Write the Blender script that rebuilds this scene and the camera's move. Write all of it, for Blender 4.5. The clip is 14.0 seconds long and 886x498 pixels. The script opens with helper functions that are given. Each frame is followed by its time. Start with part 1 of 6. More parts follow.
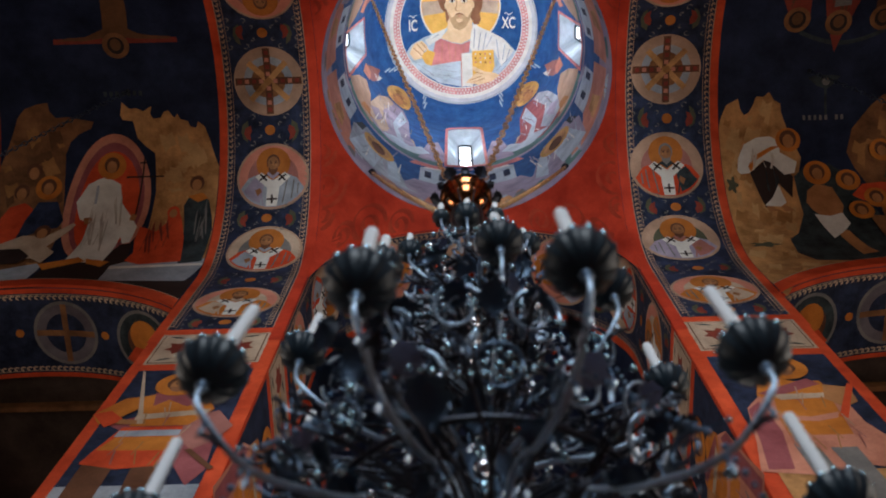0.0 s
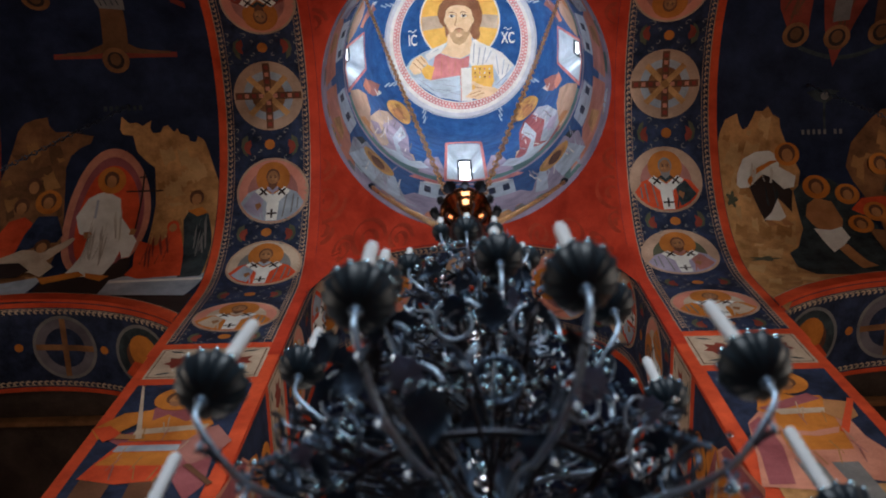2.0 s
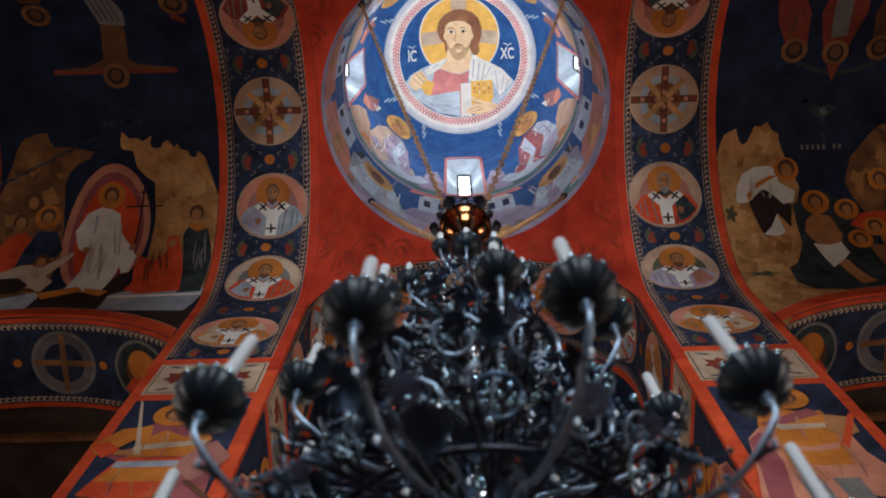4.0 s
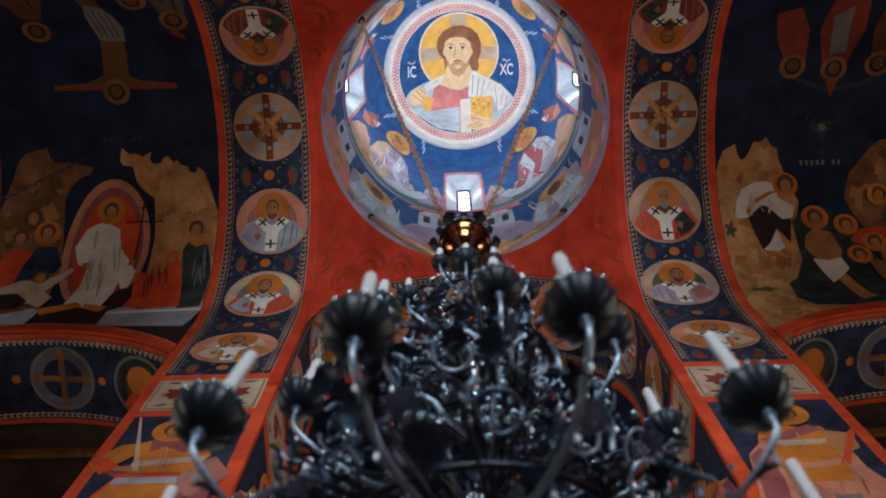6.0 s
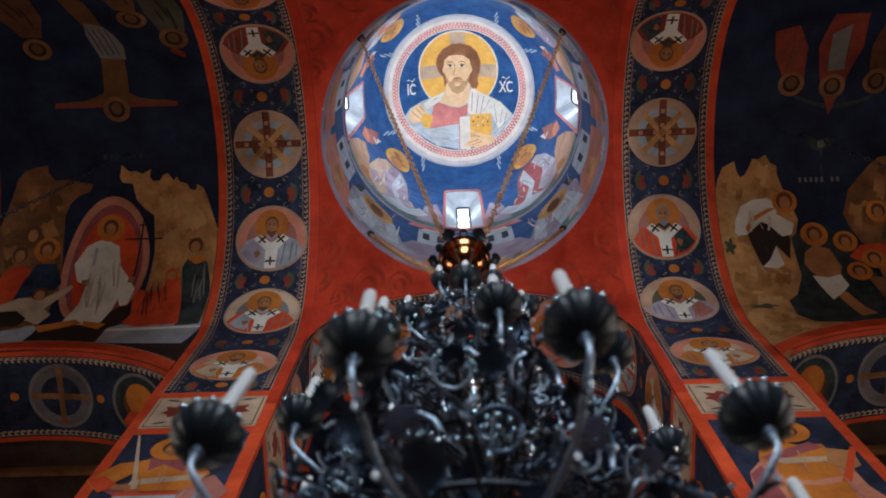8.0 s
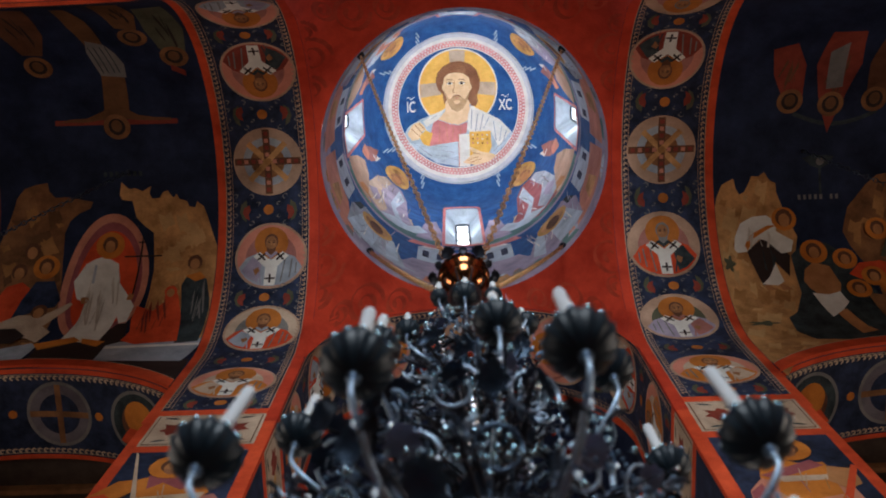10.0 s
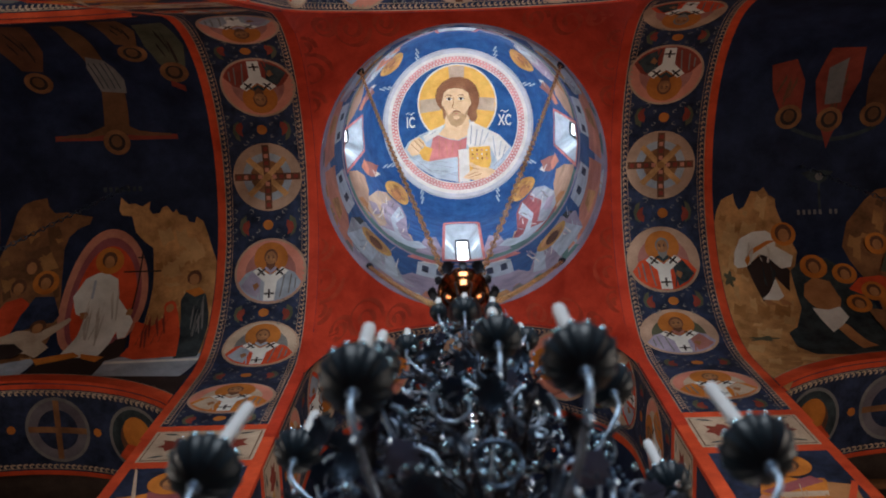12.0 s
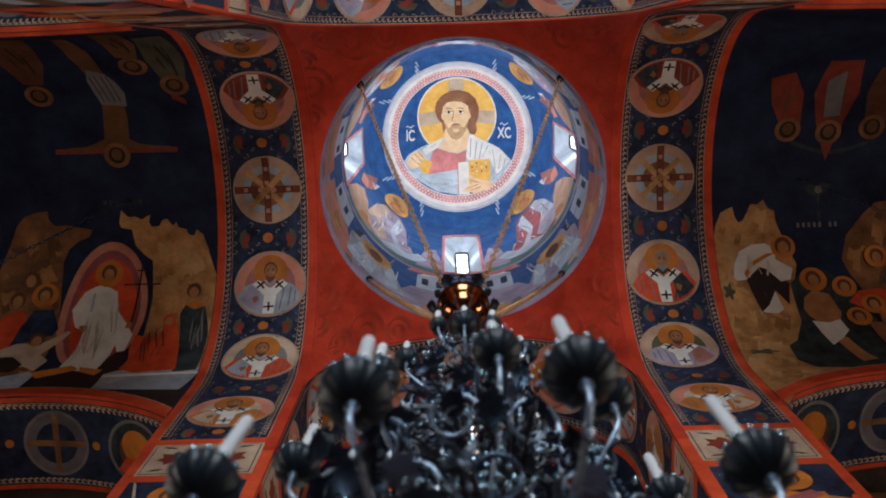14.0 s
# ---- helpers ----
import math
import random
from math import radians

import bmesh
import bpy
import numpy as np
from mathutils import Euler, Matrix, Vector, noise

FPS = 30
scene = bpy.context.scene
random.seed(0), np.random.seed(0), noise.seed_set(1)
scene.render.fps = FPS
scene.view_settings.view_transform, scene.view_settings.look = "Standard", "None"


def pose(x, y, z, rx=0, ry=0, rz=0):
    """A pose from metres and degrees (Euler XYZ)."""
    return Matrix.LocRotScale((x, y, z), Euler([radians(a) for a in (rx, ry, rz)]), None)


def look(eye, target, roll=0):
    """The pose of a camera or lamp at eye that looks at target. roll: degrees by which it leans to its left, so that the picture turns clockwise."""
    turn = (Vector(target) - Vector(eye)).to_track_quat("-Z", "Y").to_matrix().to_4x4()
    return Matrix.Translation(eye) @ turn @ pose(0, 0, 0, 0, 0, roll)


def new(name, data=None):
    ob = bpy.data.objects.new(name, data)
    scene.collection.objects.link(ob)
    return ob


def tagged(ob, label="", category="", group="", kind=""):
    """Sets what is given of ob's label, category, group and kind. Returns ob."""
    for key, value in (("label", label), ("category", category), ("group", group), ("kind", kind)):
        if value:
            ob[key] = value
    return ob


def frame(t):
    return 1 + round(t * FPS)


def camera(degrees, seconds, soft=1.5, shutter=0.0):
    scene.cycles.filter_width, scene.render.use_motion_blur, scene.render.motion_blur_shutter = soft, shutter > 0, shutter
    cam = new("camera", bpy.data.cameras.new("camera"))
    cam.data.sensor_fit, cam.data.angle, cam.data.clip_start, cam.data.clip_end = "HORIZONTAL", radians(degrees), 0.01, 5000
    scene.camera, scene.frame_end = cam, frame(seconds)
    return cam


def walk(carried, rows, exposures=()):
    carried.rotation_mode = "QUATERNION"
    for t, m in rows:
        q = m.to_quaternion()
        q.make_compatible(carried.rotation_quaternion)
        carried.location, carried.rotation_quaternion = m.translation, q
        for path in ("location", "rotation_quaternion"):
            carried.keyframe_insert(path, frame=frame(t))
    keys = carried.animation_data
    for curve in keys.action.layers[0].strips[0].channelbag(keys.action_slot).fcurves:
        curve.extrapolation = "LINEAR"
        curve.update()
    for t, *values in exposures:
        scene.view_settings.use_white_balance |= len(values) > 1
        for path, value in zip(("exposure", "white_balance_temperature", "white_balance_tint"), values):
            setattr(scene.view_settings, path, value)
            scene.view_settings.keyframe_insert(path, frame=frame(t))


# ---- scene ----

# ---------------------------------------------------------------- plan
# U: height of the arch crowns above the eye; all the plan's figures are parts of it
U, EYE = 12.0, 1.5
S = 0.158 * U            # half depth of the crossing, radius of the side arms' vaults
SX = 0.150 * U           # half width of the crossing, radius of the front and near vaults
PO = 0.245 * U           # outer face of the piers and arches
PX = 0.2515 * U          # the same across the width
END = 0.62 * U           # end walls of the four arms
ZS = EYE + 0.842 * U     # springing of arches and vaults
RD = 0.147 * U           # radius of the drum
ZR = EYE + 1.003 * U    # foot of the drum
ZD = EYE + 1.507 * U     # foot of the cap
RADIUS = {"front": SX, "near": SX, "left": S, "right": S}


def Z(h):
    return EYE + h * U


# ---------------------------------------------------------------- camera
cam = camera(48.5, 14.0, soft=1.9)
cam.data.dof.use_dof = True
cam.data.dof.focus_distance = 13.0
cam.data.dof.aperture_fstop = 2.6
SPOT = (-0.0116 * U, -0.126 * U)
PITCH, LEAN, TURN = 72.80, -1.60, 3.29
TILTS = [(0.0, 0.0), (0.5, 0.253), (1.0, 0.476), (1.5, 0.656), (2.0, 0.828), (2.5, 1.038), (3.0, 1.265), (5.5, 2.350), (6.0, 2.595),
         (6.5, 2.878), (7.0, 3.137), (7.5, 3.345), (8.0, 3.589), (10.5, 4.819), (11.0, 5.033), (11.5, 5.245), (12.0, 5.475),
         (12.5, 5.678), (13.0, 5.823), (13.5, 6.017), (14.0, 6.219)]
walk(cam, [(t, pose(*SPOT, EYE + 0.0012 * t, 0, 0, TURN) @ pose(0, 0, 0, PITCH + d) @ pose(0, 0, 0, 0, LEAN + 0.0060 * t) @ pose(0, 0, 0, 90))
           for t, d in TILTS])

# ---------------------------------------------------------------- light
world = bpy.data.worlds.new("sky")
scene.world = world
world.use_nodes = True
wn = world.node_tree
sky = wn.nodes.new("ShaderNodeTexSky")
sky.sky_type = "NISHITA"
sky.sun_disc = False
sky.sun_elevation, sky.sun_rotation = radians(38), radians(200)
wn.links.new(sky.outputs[0], wn.nodes["Background"].inputs[0])
wn.nodes["Background"].inputs[1].default_value = 0.12
sun = new("sun", bpy.data.lights.new("sun", "SUN"))
sun.data.energy, sun.data.angle, sun.data.color = 2.0, radians(3), (1.0, 0.94, 0.86)
sun.matrix_world = look((-4, -20, 30), (0, 0, 8))
scene.view_settings.exposure = 0.0


DRUM_WATTS = 56
# added fill lamps at the arms' ends, no source seen there
ARM_FILL_WATTS = {"left": 98, "right": 130, "near": 450, "front": 65}


def area_light(name, eye, target, w, h, watts, color=(0.93, 0.96, 1.0), spread=180):
    lamp = new(name, bpy.data.lights.new(name, "AREA"))
    lamp.data.shape, lamp.data.size, lamp.data.size_y = "RECTANGLE", w, h
    lamp.data.energy, lamp.data.color = watts, color
    lamp.data.spread = radians(spread)
    lamp.matrix_world = look(eye, target)
    return lamp


# ---------------------------------------------------------------- materials
def paint(name, color, rough=0.75, vary=0.18, scale=2.2, grain=0.05, other=None, bump=0.12):
    """Fresco paint on plaster: cloudy colour, fine grain and slight relief."""
    m = bpy.data.materials.new(name)
    m.use_nodes = True
    n, l = m.node_tree.nodes, m.node_tree.links
    b = n["Principled BSDF"]
    b.inputs["Roughness"].default_value = rough
    b.inputs["Specular IOR Level"].default_value = 0.25
    tc = n.new("ShaderNodeTexCoord")
    big = n.new("ShaderNodeTexNoise")
    big.inputs["Scale"].default_value = scale
    big.inputs["Detail"].default_value = 6.0
    big.inputs["Roughness"].default_value = 0.65
    fine = n.new("ShaderNodeTexNoise")
    fine.inputs["Scale"].default_value = 60.0
    fine.inputs["Detail"].default_value = 3.0
    geo = n.new("ShaderNodeNewGeometry")
    l.new(geo.outputs["Position"], big.inputs["Vector"])
    l.new(geo.outputs["Position"], fine.inputs["Vector"])
    ramp = n.new("ShaderNodeValToRGB")
    dark = [c * (1 - vary * 1.6) for c in color]
    light = [min(1, c * (1 + vary) + grain * 0.2) for c in (other or color)]
    ramp.color_ramp.elements[0].position, ramp.color_ramp.elements[0].color = 0.3, (*dark, 1)
    ramp.color_ramp.elements[1].position, ramp.color_ramp.elements[1].color = 0.7, (*light, 1)
    l.new(big.outputs[0], ramp.inputs[0])
    mix = n.new("ShaderNodeMix")
    mix.data_type, mix.blend_type = "RGBA", "OVERLAY"
    mix.inputs[0].default_value = grain * 4
    l.new(ramp.outputs[0], mix.inputs[6])
    l.new(fine.outputs[0], mix.inputs[7])
    l.new(mix.outputs[2], b.inputs["Base Color"])
    bp = n.new("ShaderNodeBump")
    bp.inputs["Strength"].default_value = bump
    bp.inputs["Distance"].default_value = 0.01
    l.new(fine.outputs[0], bp.inputs["Height"])
    l.new(bp.outputs[0], b.inputs["Normal"])
    return m


def metal(name, color, rough=0.3, metallic=1.0, coat=0.0):
    m = bpy.data.materials.new(name)
    m.use_nodes = True
    n, l = m.node_tree.nodes, m.node_tree.links
    b = n["Principled BSDF"]
    b.inputs["Metallic"].default_value = metallic
    b.inputs["Coat Weight"].default_value = coat
    t = n.new("ShaderNodeTexNoise")
    t.inputs["Scale"].default_value = 35.0
    t.inputs["Detail"].default_value = 5.0
    r = n.new("ShaderNodeValToRGB")
    r.color_ramp.elements[0].color = (*[c * 0.55 for c in color], 1)
    r.color_ramp.elements[1].color = (*[min(1, c * 1.35) for c in color], 1)
    l.new(t.outputs[0], r.inputs[0])
    l.new(r.outputs[0], b.inputs["Base Color"])
    q = n.new("ShaderNodeMapRange")
    q.inputs["To Min"].default_value, q.inputs["To Max"].default_value = rough * 0.6, rough * 1.5
    l.new(t.outputs[0], q.inputs[0])
    l.new(q.outputs[0], b.inputs["Roughness"])
    return m


RED = paint("red_plaster", (0.48, 0.028, 0.008), other=(0.60, 0.048, 0.014), scale=1.6)
EDGE = paint("red_edge_paint", (0.64, 0.056, 0.014), other=(0.72, 0.09, 0.024))
NAVY = paint("navy_paint", (0.009, 0.016, 0.045), other=(0.018, 0.029, 0.070), vary=0.4, scale=5)
BLUE = paint("blue_paint", (0.010, 0.072, 0.25), other=(0.018, 0.105, 0.29), vary=0.18, scale=4)
DARKBLUE = paint("dark_blue_paint", (0.005, 0.012, 0.040), other=(0.010, 0.020, 0.060), vary=0.3)
CREAM = paint("cream_paint", (0.52, 0.37, 0.26), other=(0.60, 0.46, 0.34))
WHITE = paint("white_paint", (0.74, 0.71, 0.65), other=(0.80, 0.78, 0.73), vary=0.07, scale=5)
ROSE = paint("rose_paint", (0.58, 0.20, 0.13), other=(0.64, 0.27, 0.18))
PINK = paint("pink_paint", (0.62, 0.18, 0.18), other=(0.70, 0.26, 0.25))
OCHRE = paint("ochre_paint", (0.56, 0.16, 0.018), other=(0.64, 0.22, 0.03))
GOLD = paint("gold_paint", (0.82, 0.45, 0.08), other=(0.86, 0.52, 0.12), vary=0.08, scale=5)
BROWN = paint("brown_paint", (0.11, 0.040, 0.018), other=(0.16, 0.062, 0.028))
DARK = paint("dark_brown_paint", (0.03, 0.016, 0.014))
SKIN = paint("flesh_paint", (0.42, 0.17, 0.06), other=(0.50, 0.23, 0.09))
PALESKIN = paint("pale_flesh_paint", (0.80, 0.55, 0.30), other=(0.86, 0.64, 0.40), vary=0.06, scale=5)
ROCK = paint("tan_rock_paint", (0.46, 0.21, 0.065), other=(0.60, 0.31, 0.12), vary=0.3, scale=3)
ROCKDARK = paint("brown_rock_paint", (0.20, 0.085, 0.03), other=(0.27, 0.12, 0.045), vary=0.3, scale=3)
GREY = paint("grey_blue_paint", (0.30, 0.34, 0.40), other=(0.42, 0.46, 0.52))
PALE = paint("pale_blue_paint", (0.40, 0.49, 0.57), other=(0.50, 0.59, 0.66), vary=0.12, scale=4)
LILAC = paint("lilac_paint", (0.30, 0.26, 0.36), other=(0.40, 0.34, 0.44))
GREEN = paint("green_paint", (0.07, 0.17, 0.17), other=(0.12, 0.24, 0.22))
# near-black base colour holds the shade of the unlit corner bays
PLASTER = paint("shade_dark_plaster", (0.05, 0.034, 0.026), other=(0.08, 0.052, 0.04))
STONE = paint("stone_floor", (0.15, 0.12, 0.10), other=(0.20, 0.17, 0.14), rough=0.4)
LIMEWASH = paint("outer_limewash", (0.7, 0.68, 0.62))
BLACK = metal("black_patina", (0.006, 0.020, 0.034), rough=0.42, metallic=0.1)
BLACK.node_tree.nodes["Principled BSDF"].inputs["Specular IOR Level"].default_value = 0.35
STEEL = metal("silvered_metal", (0.38, 0.50, 0.64), rough=0.40)
BRONZE = metal("dark_bronze", (0.050, 0.056, 0.072), rough=0.36)
COPPER = metal("polished_copper", (0.40, 0.15, 0.06), rough=0.16)
BRASS = metal("old_brass", (0.62, 0.36, 0.18), rough=0.26)
CANDLE = paint("candle_wax", (0.80, 0.84, 0.88), rough=0.45, vary=0.04, bump=0.03)
GLASS = bpy.data.materials.new("window_glass")
GLASS.use_nodes = True
_n, _l = GLASS.node_tree.nodes, GLASS.node_tree.links
_t, _g, _m = _n.new("ShaderNodeBsdfTransparent"), _n.new("ShaderNodeBsdfGlossy"), _n.new("ShaderNodeMixShader")
_g.inputs["Roughness"].default_value = 0.05
_m.inputs[0].default_value = 0.08
_l.new(_t.outputs[0], _m.inputs[1])
_l.new(_g.outputs[0], _m.inputs[2])
_l.new(_m.outputs[0], _n["Material Output"].inputs["Surface"])
SKYLIGHT = bpy.data.materials.new("bright_sky")
SKYLIGHT.use_nodes = True
_e = SKYLIGHT.node_tree.nodes.new("ShaderNodeEmission")
_e.inputs[0].default_value, _e.inputs[1].default_value = (0.86, 0.93, 1.0, 1), 5.0
SKYLIGHT.node_tree.links.new(_e.outputs[0], SKYLIGHT.node_tree.nodes["Material Output"].inputs["Surface"])
CRYSTAL = bpy.data.materials.new("cut_crystal")
CRYSTAL.use_nodes = True
_c = CRYSTAL.node_tree.nodes["Principled BSDF"]
_c.inputs["Base Color"].default_value = (0.12, 0.22, 0.36, 1)
_c.inputs["Specular IOR Level"].default_value = 0.15
_c.inputs["Transmission Weight"].default_value = 0.15
_c.inputs["Roughness"].default_value = 0.38
_c.inputs["IOR"].default_value = 1.6


# ---------------------------------------------------------------- building helpers
def mesh_of(name, bm, material, smooth=False):
    me = bpy.data.meshes.new(name)
    bm.to_mesh(me)
    bm.free()
    if material:
        me.materials.append(material)
    if smooth:
        me.polygons.foreach_set("use_smooth", [True] * len(me.polygons))
    return me


def part(name, bm, material, parent=None, label="", smooth=False):
    ob = new(name, mesh_of(name, bm, material, smooth))
    if parent:
        ob.parent = parent
    if label:
        ob["label"] = label
    return ob


def thing(name, label, category, group="", kind="", at=(0, 0, 0)):
    ob = new(name)
    ob.location = at
    return tagged(ob, label, category, group, kind)


def structure(name, bm, material, label, category, smooth=False):
    return tagged(part(name, bm, material, smooth=smooth), label, category, kind="structure")


def sheet(bm, rows):
    """Quads between rows of points."""
    vs = [[bm.verts.new(p) for p in row] for row in rows]
    for r0, r1 in zip(vs, vs[1:]):
        for i in range(len(r0) - 1):
            bm.faces.new((r0[i], r0[i + 1], r1[i + 1], r1[i]))
    return vs


def box(bm, x0, y0, z0, x1, y1, z1, bevel=0.0):
    r = bmesh.ops.create_cube(bm, size=1.0)
    for v in r["verts"]:
        v.co = ((x0 + x1) / 2 + v.co.x * (x1 - x0), (y0 + y1) / 2 + v.co.y * (y1 - y0), (z0 + z1) / 2 + v.co.z * (z1 - z0))
    if bevel:
        bmesh.ops.bevel(bm, geom=[e for e in bm.edges if e.verts[0] in r["verts"]], offset=bevel, segments=2, affect="EDGES")


def lathe(bm, profile, n=20, m=None, flute=0.0, lobes=12):
    """Turned shape from (radius, height) pairs; flute ripples the radius."""
    rows = []
    for r, z in profile:
        row = []
        for i in range(n):
            a = 2 * math.pi * i / n
            k = r * (1 + flute * math.cos(lobes * a))
            p = Vector((k * math.cos(a), k * math.sin(a), z))
            row.append(bm.verts.new(m @ p if m else p))
        rows.append(row)
    for r0, r1 in zip(rows, rows[1:]):
        for i in range(n):
            bm.faces.new((r0[i], r0[(i + 1) % n], r1[(i + 1) % n], r1[i]))
    for row in (rows[0], rows[-1]):
        bm.faces.new(row)


def tube(bm, pts, radii, n=8):
    """A round rod through points."""
    pts = [Vector(p) for p in pts]
    rows = []
    up = Vector((0.3, 0.2, 1)).normalized()
    for i, p in enumerate(pts):
        d = (pts[min(i + 1, len(pts) - 1)] - pts[max(i - 1, 0)]).normalized()
        a = d.cross(up)
        if a.length < 1e-4:
            a = d.cross(Vector((1, 0, 0)))
        a.normalize()
        b = d.cross(a)
        r = radii[i] if isinstance(radii, (list, tuple)) else radii
        rows.append([bm.verts.new(p + r * (math.cos(2 * math.pi * k / n) * a + math.sin(2 * math.pi * k / n) * b)) for k in range(n)])
    for r0, r1 in zip(rows, rows[1:]):
        for k in range(n):
            bm.faces.new((r0[k], r0[(k + 1) % n], r1[(k + 1) % n], r1[k]))
    bm.faces.new(rows[0])
    bm.faces.new(rows[-1])


def smooth_curve(pts, n=6):
    """Catmull-Rom through points."""
    pts = [Vector(p) for p in pts]
    out = []
    for i in range(len(pts) - 1):
        p0, p1, p2, p3 = pts[max(i - 1, 0)], pts[i], pts[i + 1], pts[min(i + 2, len(pts) - 1)]
        for k in range(n):
            t = k / n
            out.append(0.5 * ((2 * p1) + (p2 - p0) * t + (2 * p0 - 5 * p1 + 4 * p2 - p3) * t * t + (3 * p1 - p0 - 3 * p2 + p3) * t ** 3))
    out.append(pts[-1])
    return out


# surfaces that carry paint: each takes two coordinates (in parts of U) and a small lift off the plaster
TURNS = {"front": 0.0, "left": 90.0, "near": 180.0, "right": 270.0}


def barrel(arm):
    """a: outwards from the crossing's middle; l: along the profile from the crown, positive to the right of one who looks outwards."""
    turn = Matrix.Rotation(radians(TURNS[arm]), 3, "Z")
    full = RADIUS[arm]
    quarter = math.pi / 2 * full

    def f(a, l, lift=0.0):
        a, l = a * U, l * U
        r = full - lift
        if abs(l) <= quarter:
            b, z = r * math.sin(l / full), ZS + r * math.cos(l / full)
        else:
            b, z = math.copysign(r, l), ZS - (abs(l) - quarter)
        return turn @ Vector((b, a, z))
    return f


def drum_face(angle, h, lift=0.0):
    a = radians(angle)
    z = Z(h)
    if z <= ZD:
        r = RD - lift
        return Vector((r * math.cos(a), r * math.sin(a), z))
    q = (z - ZD) / RD
    r = RD - lift
    return Vector((r * math.cos(q) * math.cos(a), r * math.cos(q) * math.sin(a), ZD + r * math.sin(q)))


def cap_face(x, y, lift=0.0):
    r = RD - lift
    x, y = x * U, y * U
    return Vector((x, y, ZD + math.sqrt(max(0.0, r * r - x * x - y * y))))


def patch(name, outline, face, material, parent, lift=0.006, step=(0.06, 0.007), label=""):
    """A coat of paint with the given outline, laid on a curved surface."""
    bm = bmesh.new()
    bm.faces.new([bm.verts.new((u, v, 0)) for u, v in outline])
    for k in (0, 1):
        lo, hi = min(p[k] for p in outline), max(p[k] for p in outline)
        n = int((hi - lo) / step[k])
        for i in range(1, n + 1):
            c = lo + (hi - lo) * i / (n + 1)
            no = (1, 0, 0) if k == 0 else (0, 1, 0)
            co = (c, 0, 0) if k == 0 else (0, c, 0)
            bmesh.ops.bisect_plane(bm, geom=bm.verts[:] + bm.edges[:] + bm.faces[:], plane_co=co, plane_no=no)
    bmesh.ops.triangulate(bm, faces=bm.faces[:])
    for v in bm.verts:
        v.co = face(v.co.x, v.co.y, 0.5 * lift)
    return part(name, bm, material, parent, label)


def disc(cx, cy, rx, ry=None, n=28, a0=0, a1=360):
    ry = ry or rx
    full = abs(a1 - a0) >= 360
    k = n if full else n + 1
    return [(cx + rx * math.cos(radians(a0 + (a1 - a0) * i / n)), cy + ry * math.sin(radians(a0 + (a1 - a0) * i / n))) for i in range(k)]


def rect(u0, v0, u1, v1):
    return [(u0, v0), (u1, v0), (u1, v1), (u0, v1)]


# ---------------------------------------------------------------- the church
bm = bmesh.new()
box(bm, -END - 0.6, -END - 0.6, -0.3, END + 0.6, END + 0.6, 0.0)
structure("floor", bm, STONE, "dim grey stone church floor", "floor")
bm = bmesh.new()
sheet(bm, [[(-400, -400, -0.32), (400, -400, -0.32)], [(-400, 400, -0.32), (400, 400, -0.32)]])
structure("ground", bm, STONE, "flat paved ground outside the church", "ground")

for sx in (-1, 1):
    for sy in (-1, 1):
        bm = bmesh.new()
        x0, x1 = sorted((sx * SX, sx * PX))
        y0, y1 = sorted((sy * S, sy * PO))
        box(bm, x0, y0, 0, x1, y1, ZS, 0.012)
        structure("pier", bm, RED, "tall square pier with painted figures on red plaster", "pier")

ARC_A, ARC_R, ARC_TOP = 0.40 * U, 0.20 * U, Z(0.834)
ARC_HALF = 0.155 * U
for arm, turn in TURNS.items():
    rot = Matrix.Rotation(radians(turn), 4, "Z")
    f = barrel(arm)
    # vault of the arm, a shell with thickness
    bm = bmesh.new()
    full = RADIUS[arm]
    sides = arm in ("left", "right")
    for r in (full, full + 0.45):
        rows = []
        for i in range(121):
            q = math.pi * (i / 120 - 0.5)
            rows.append([(r * math.sin(q), a, ZS + r * math.cos(q)) for a in (SX if sides else S, 0.25 * U, 0.4 * U, END)])
        sheet(bm, rows)
    bm.transform(rot)
    structure("vault_" + arm, bm, DARKBLUE, "dark blue painted barrel vault over a side arm" if arm in ("left", "right") else "dark blue painted barrel vault", "ceiling", smooth=True)
    # side walls of the arm with one wide arch each
    for side in (-1, 1):
        bm = bmesh.new()
        outer = []
        for i in range(25):
            a0 = PX if sides else ARC_A - ARC_HALF
            a = a0 + (ARC_A + ARC_HALF - a0) * i / 24
            z = ARC_TOP - ARC_R + math.sqrt(ARC_R ** 2 - (a - ARC_A) ** 2)
            outer.append((a, z))
        b0, b1 = side * full, side * (PO if sides else PX)
        sheet(bm, [[(b, a, z) for a, z in outer] for b in (b0, b1)])
        for b in (b0, b1):
            sheet(bm, [[(b, a, z) for a, z in outer], [(b, a, ZS + 0.02) for a, z in outer]])
        box(bm, min(b0, b1), ARC_A + ARC_HALF, 0, max(b0, b1), END, ZS)
        bm.transform(rot)
        structure("wall_" + arm + ("_a" if side < 0 else "_b"), bm, NAVY, "painted arm wall with a wide low arch", "wall")
    # end wall; its tall opening is added, out of view, for a lamp
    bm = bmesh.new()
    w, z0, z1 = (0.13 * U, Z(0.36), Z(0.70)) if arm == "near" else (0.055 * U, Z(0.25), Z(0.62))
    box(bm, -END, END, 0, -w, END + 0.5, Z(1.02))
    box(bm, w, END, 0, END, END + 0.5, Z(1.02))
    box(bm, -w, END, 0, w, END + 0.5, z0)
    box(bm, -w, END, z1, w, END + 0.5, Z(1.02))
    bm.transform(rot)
    structure("wall_end_" + arm, bm, PLASTER, "end wall in plaster darkened to stand for shade", "wall")

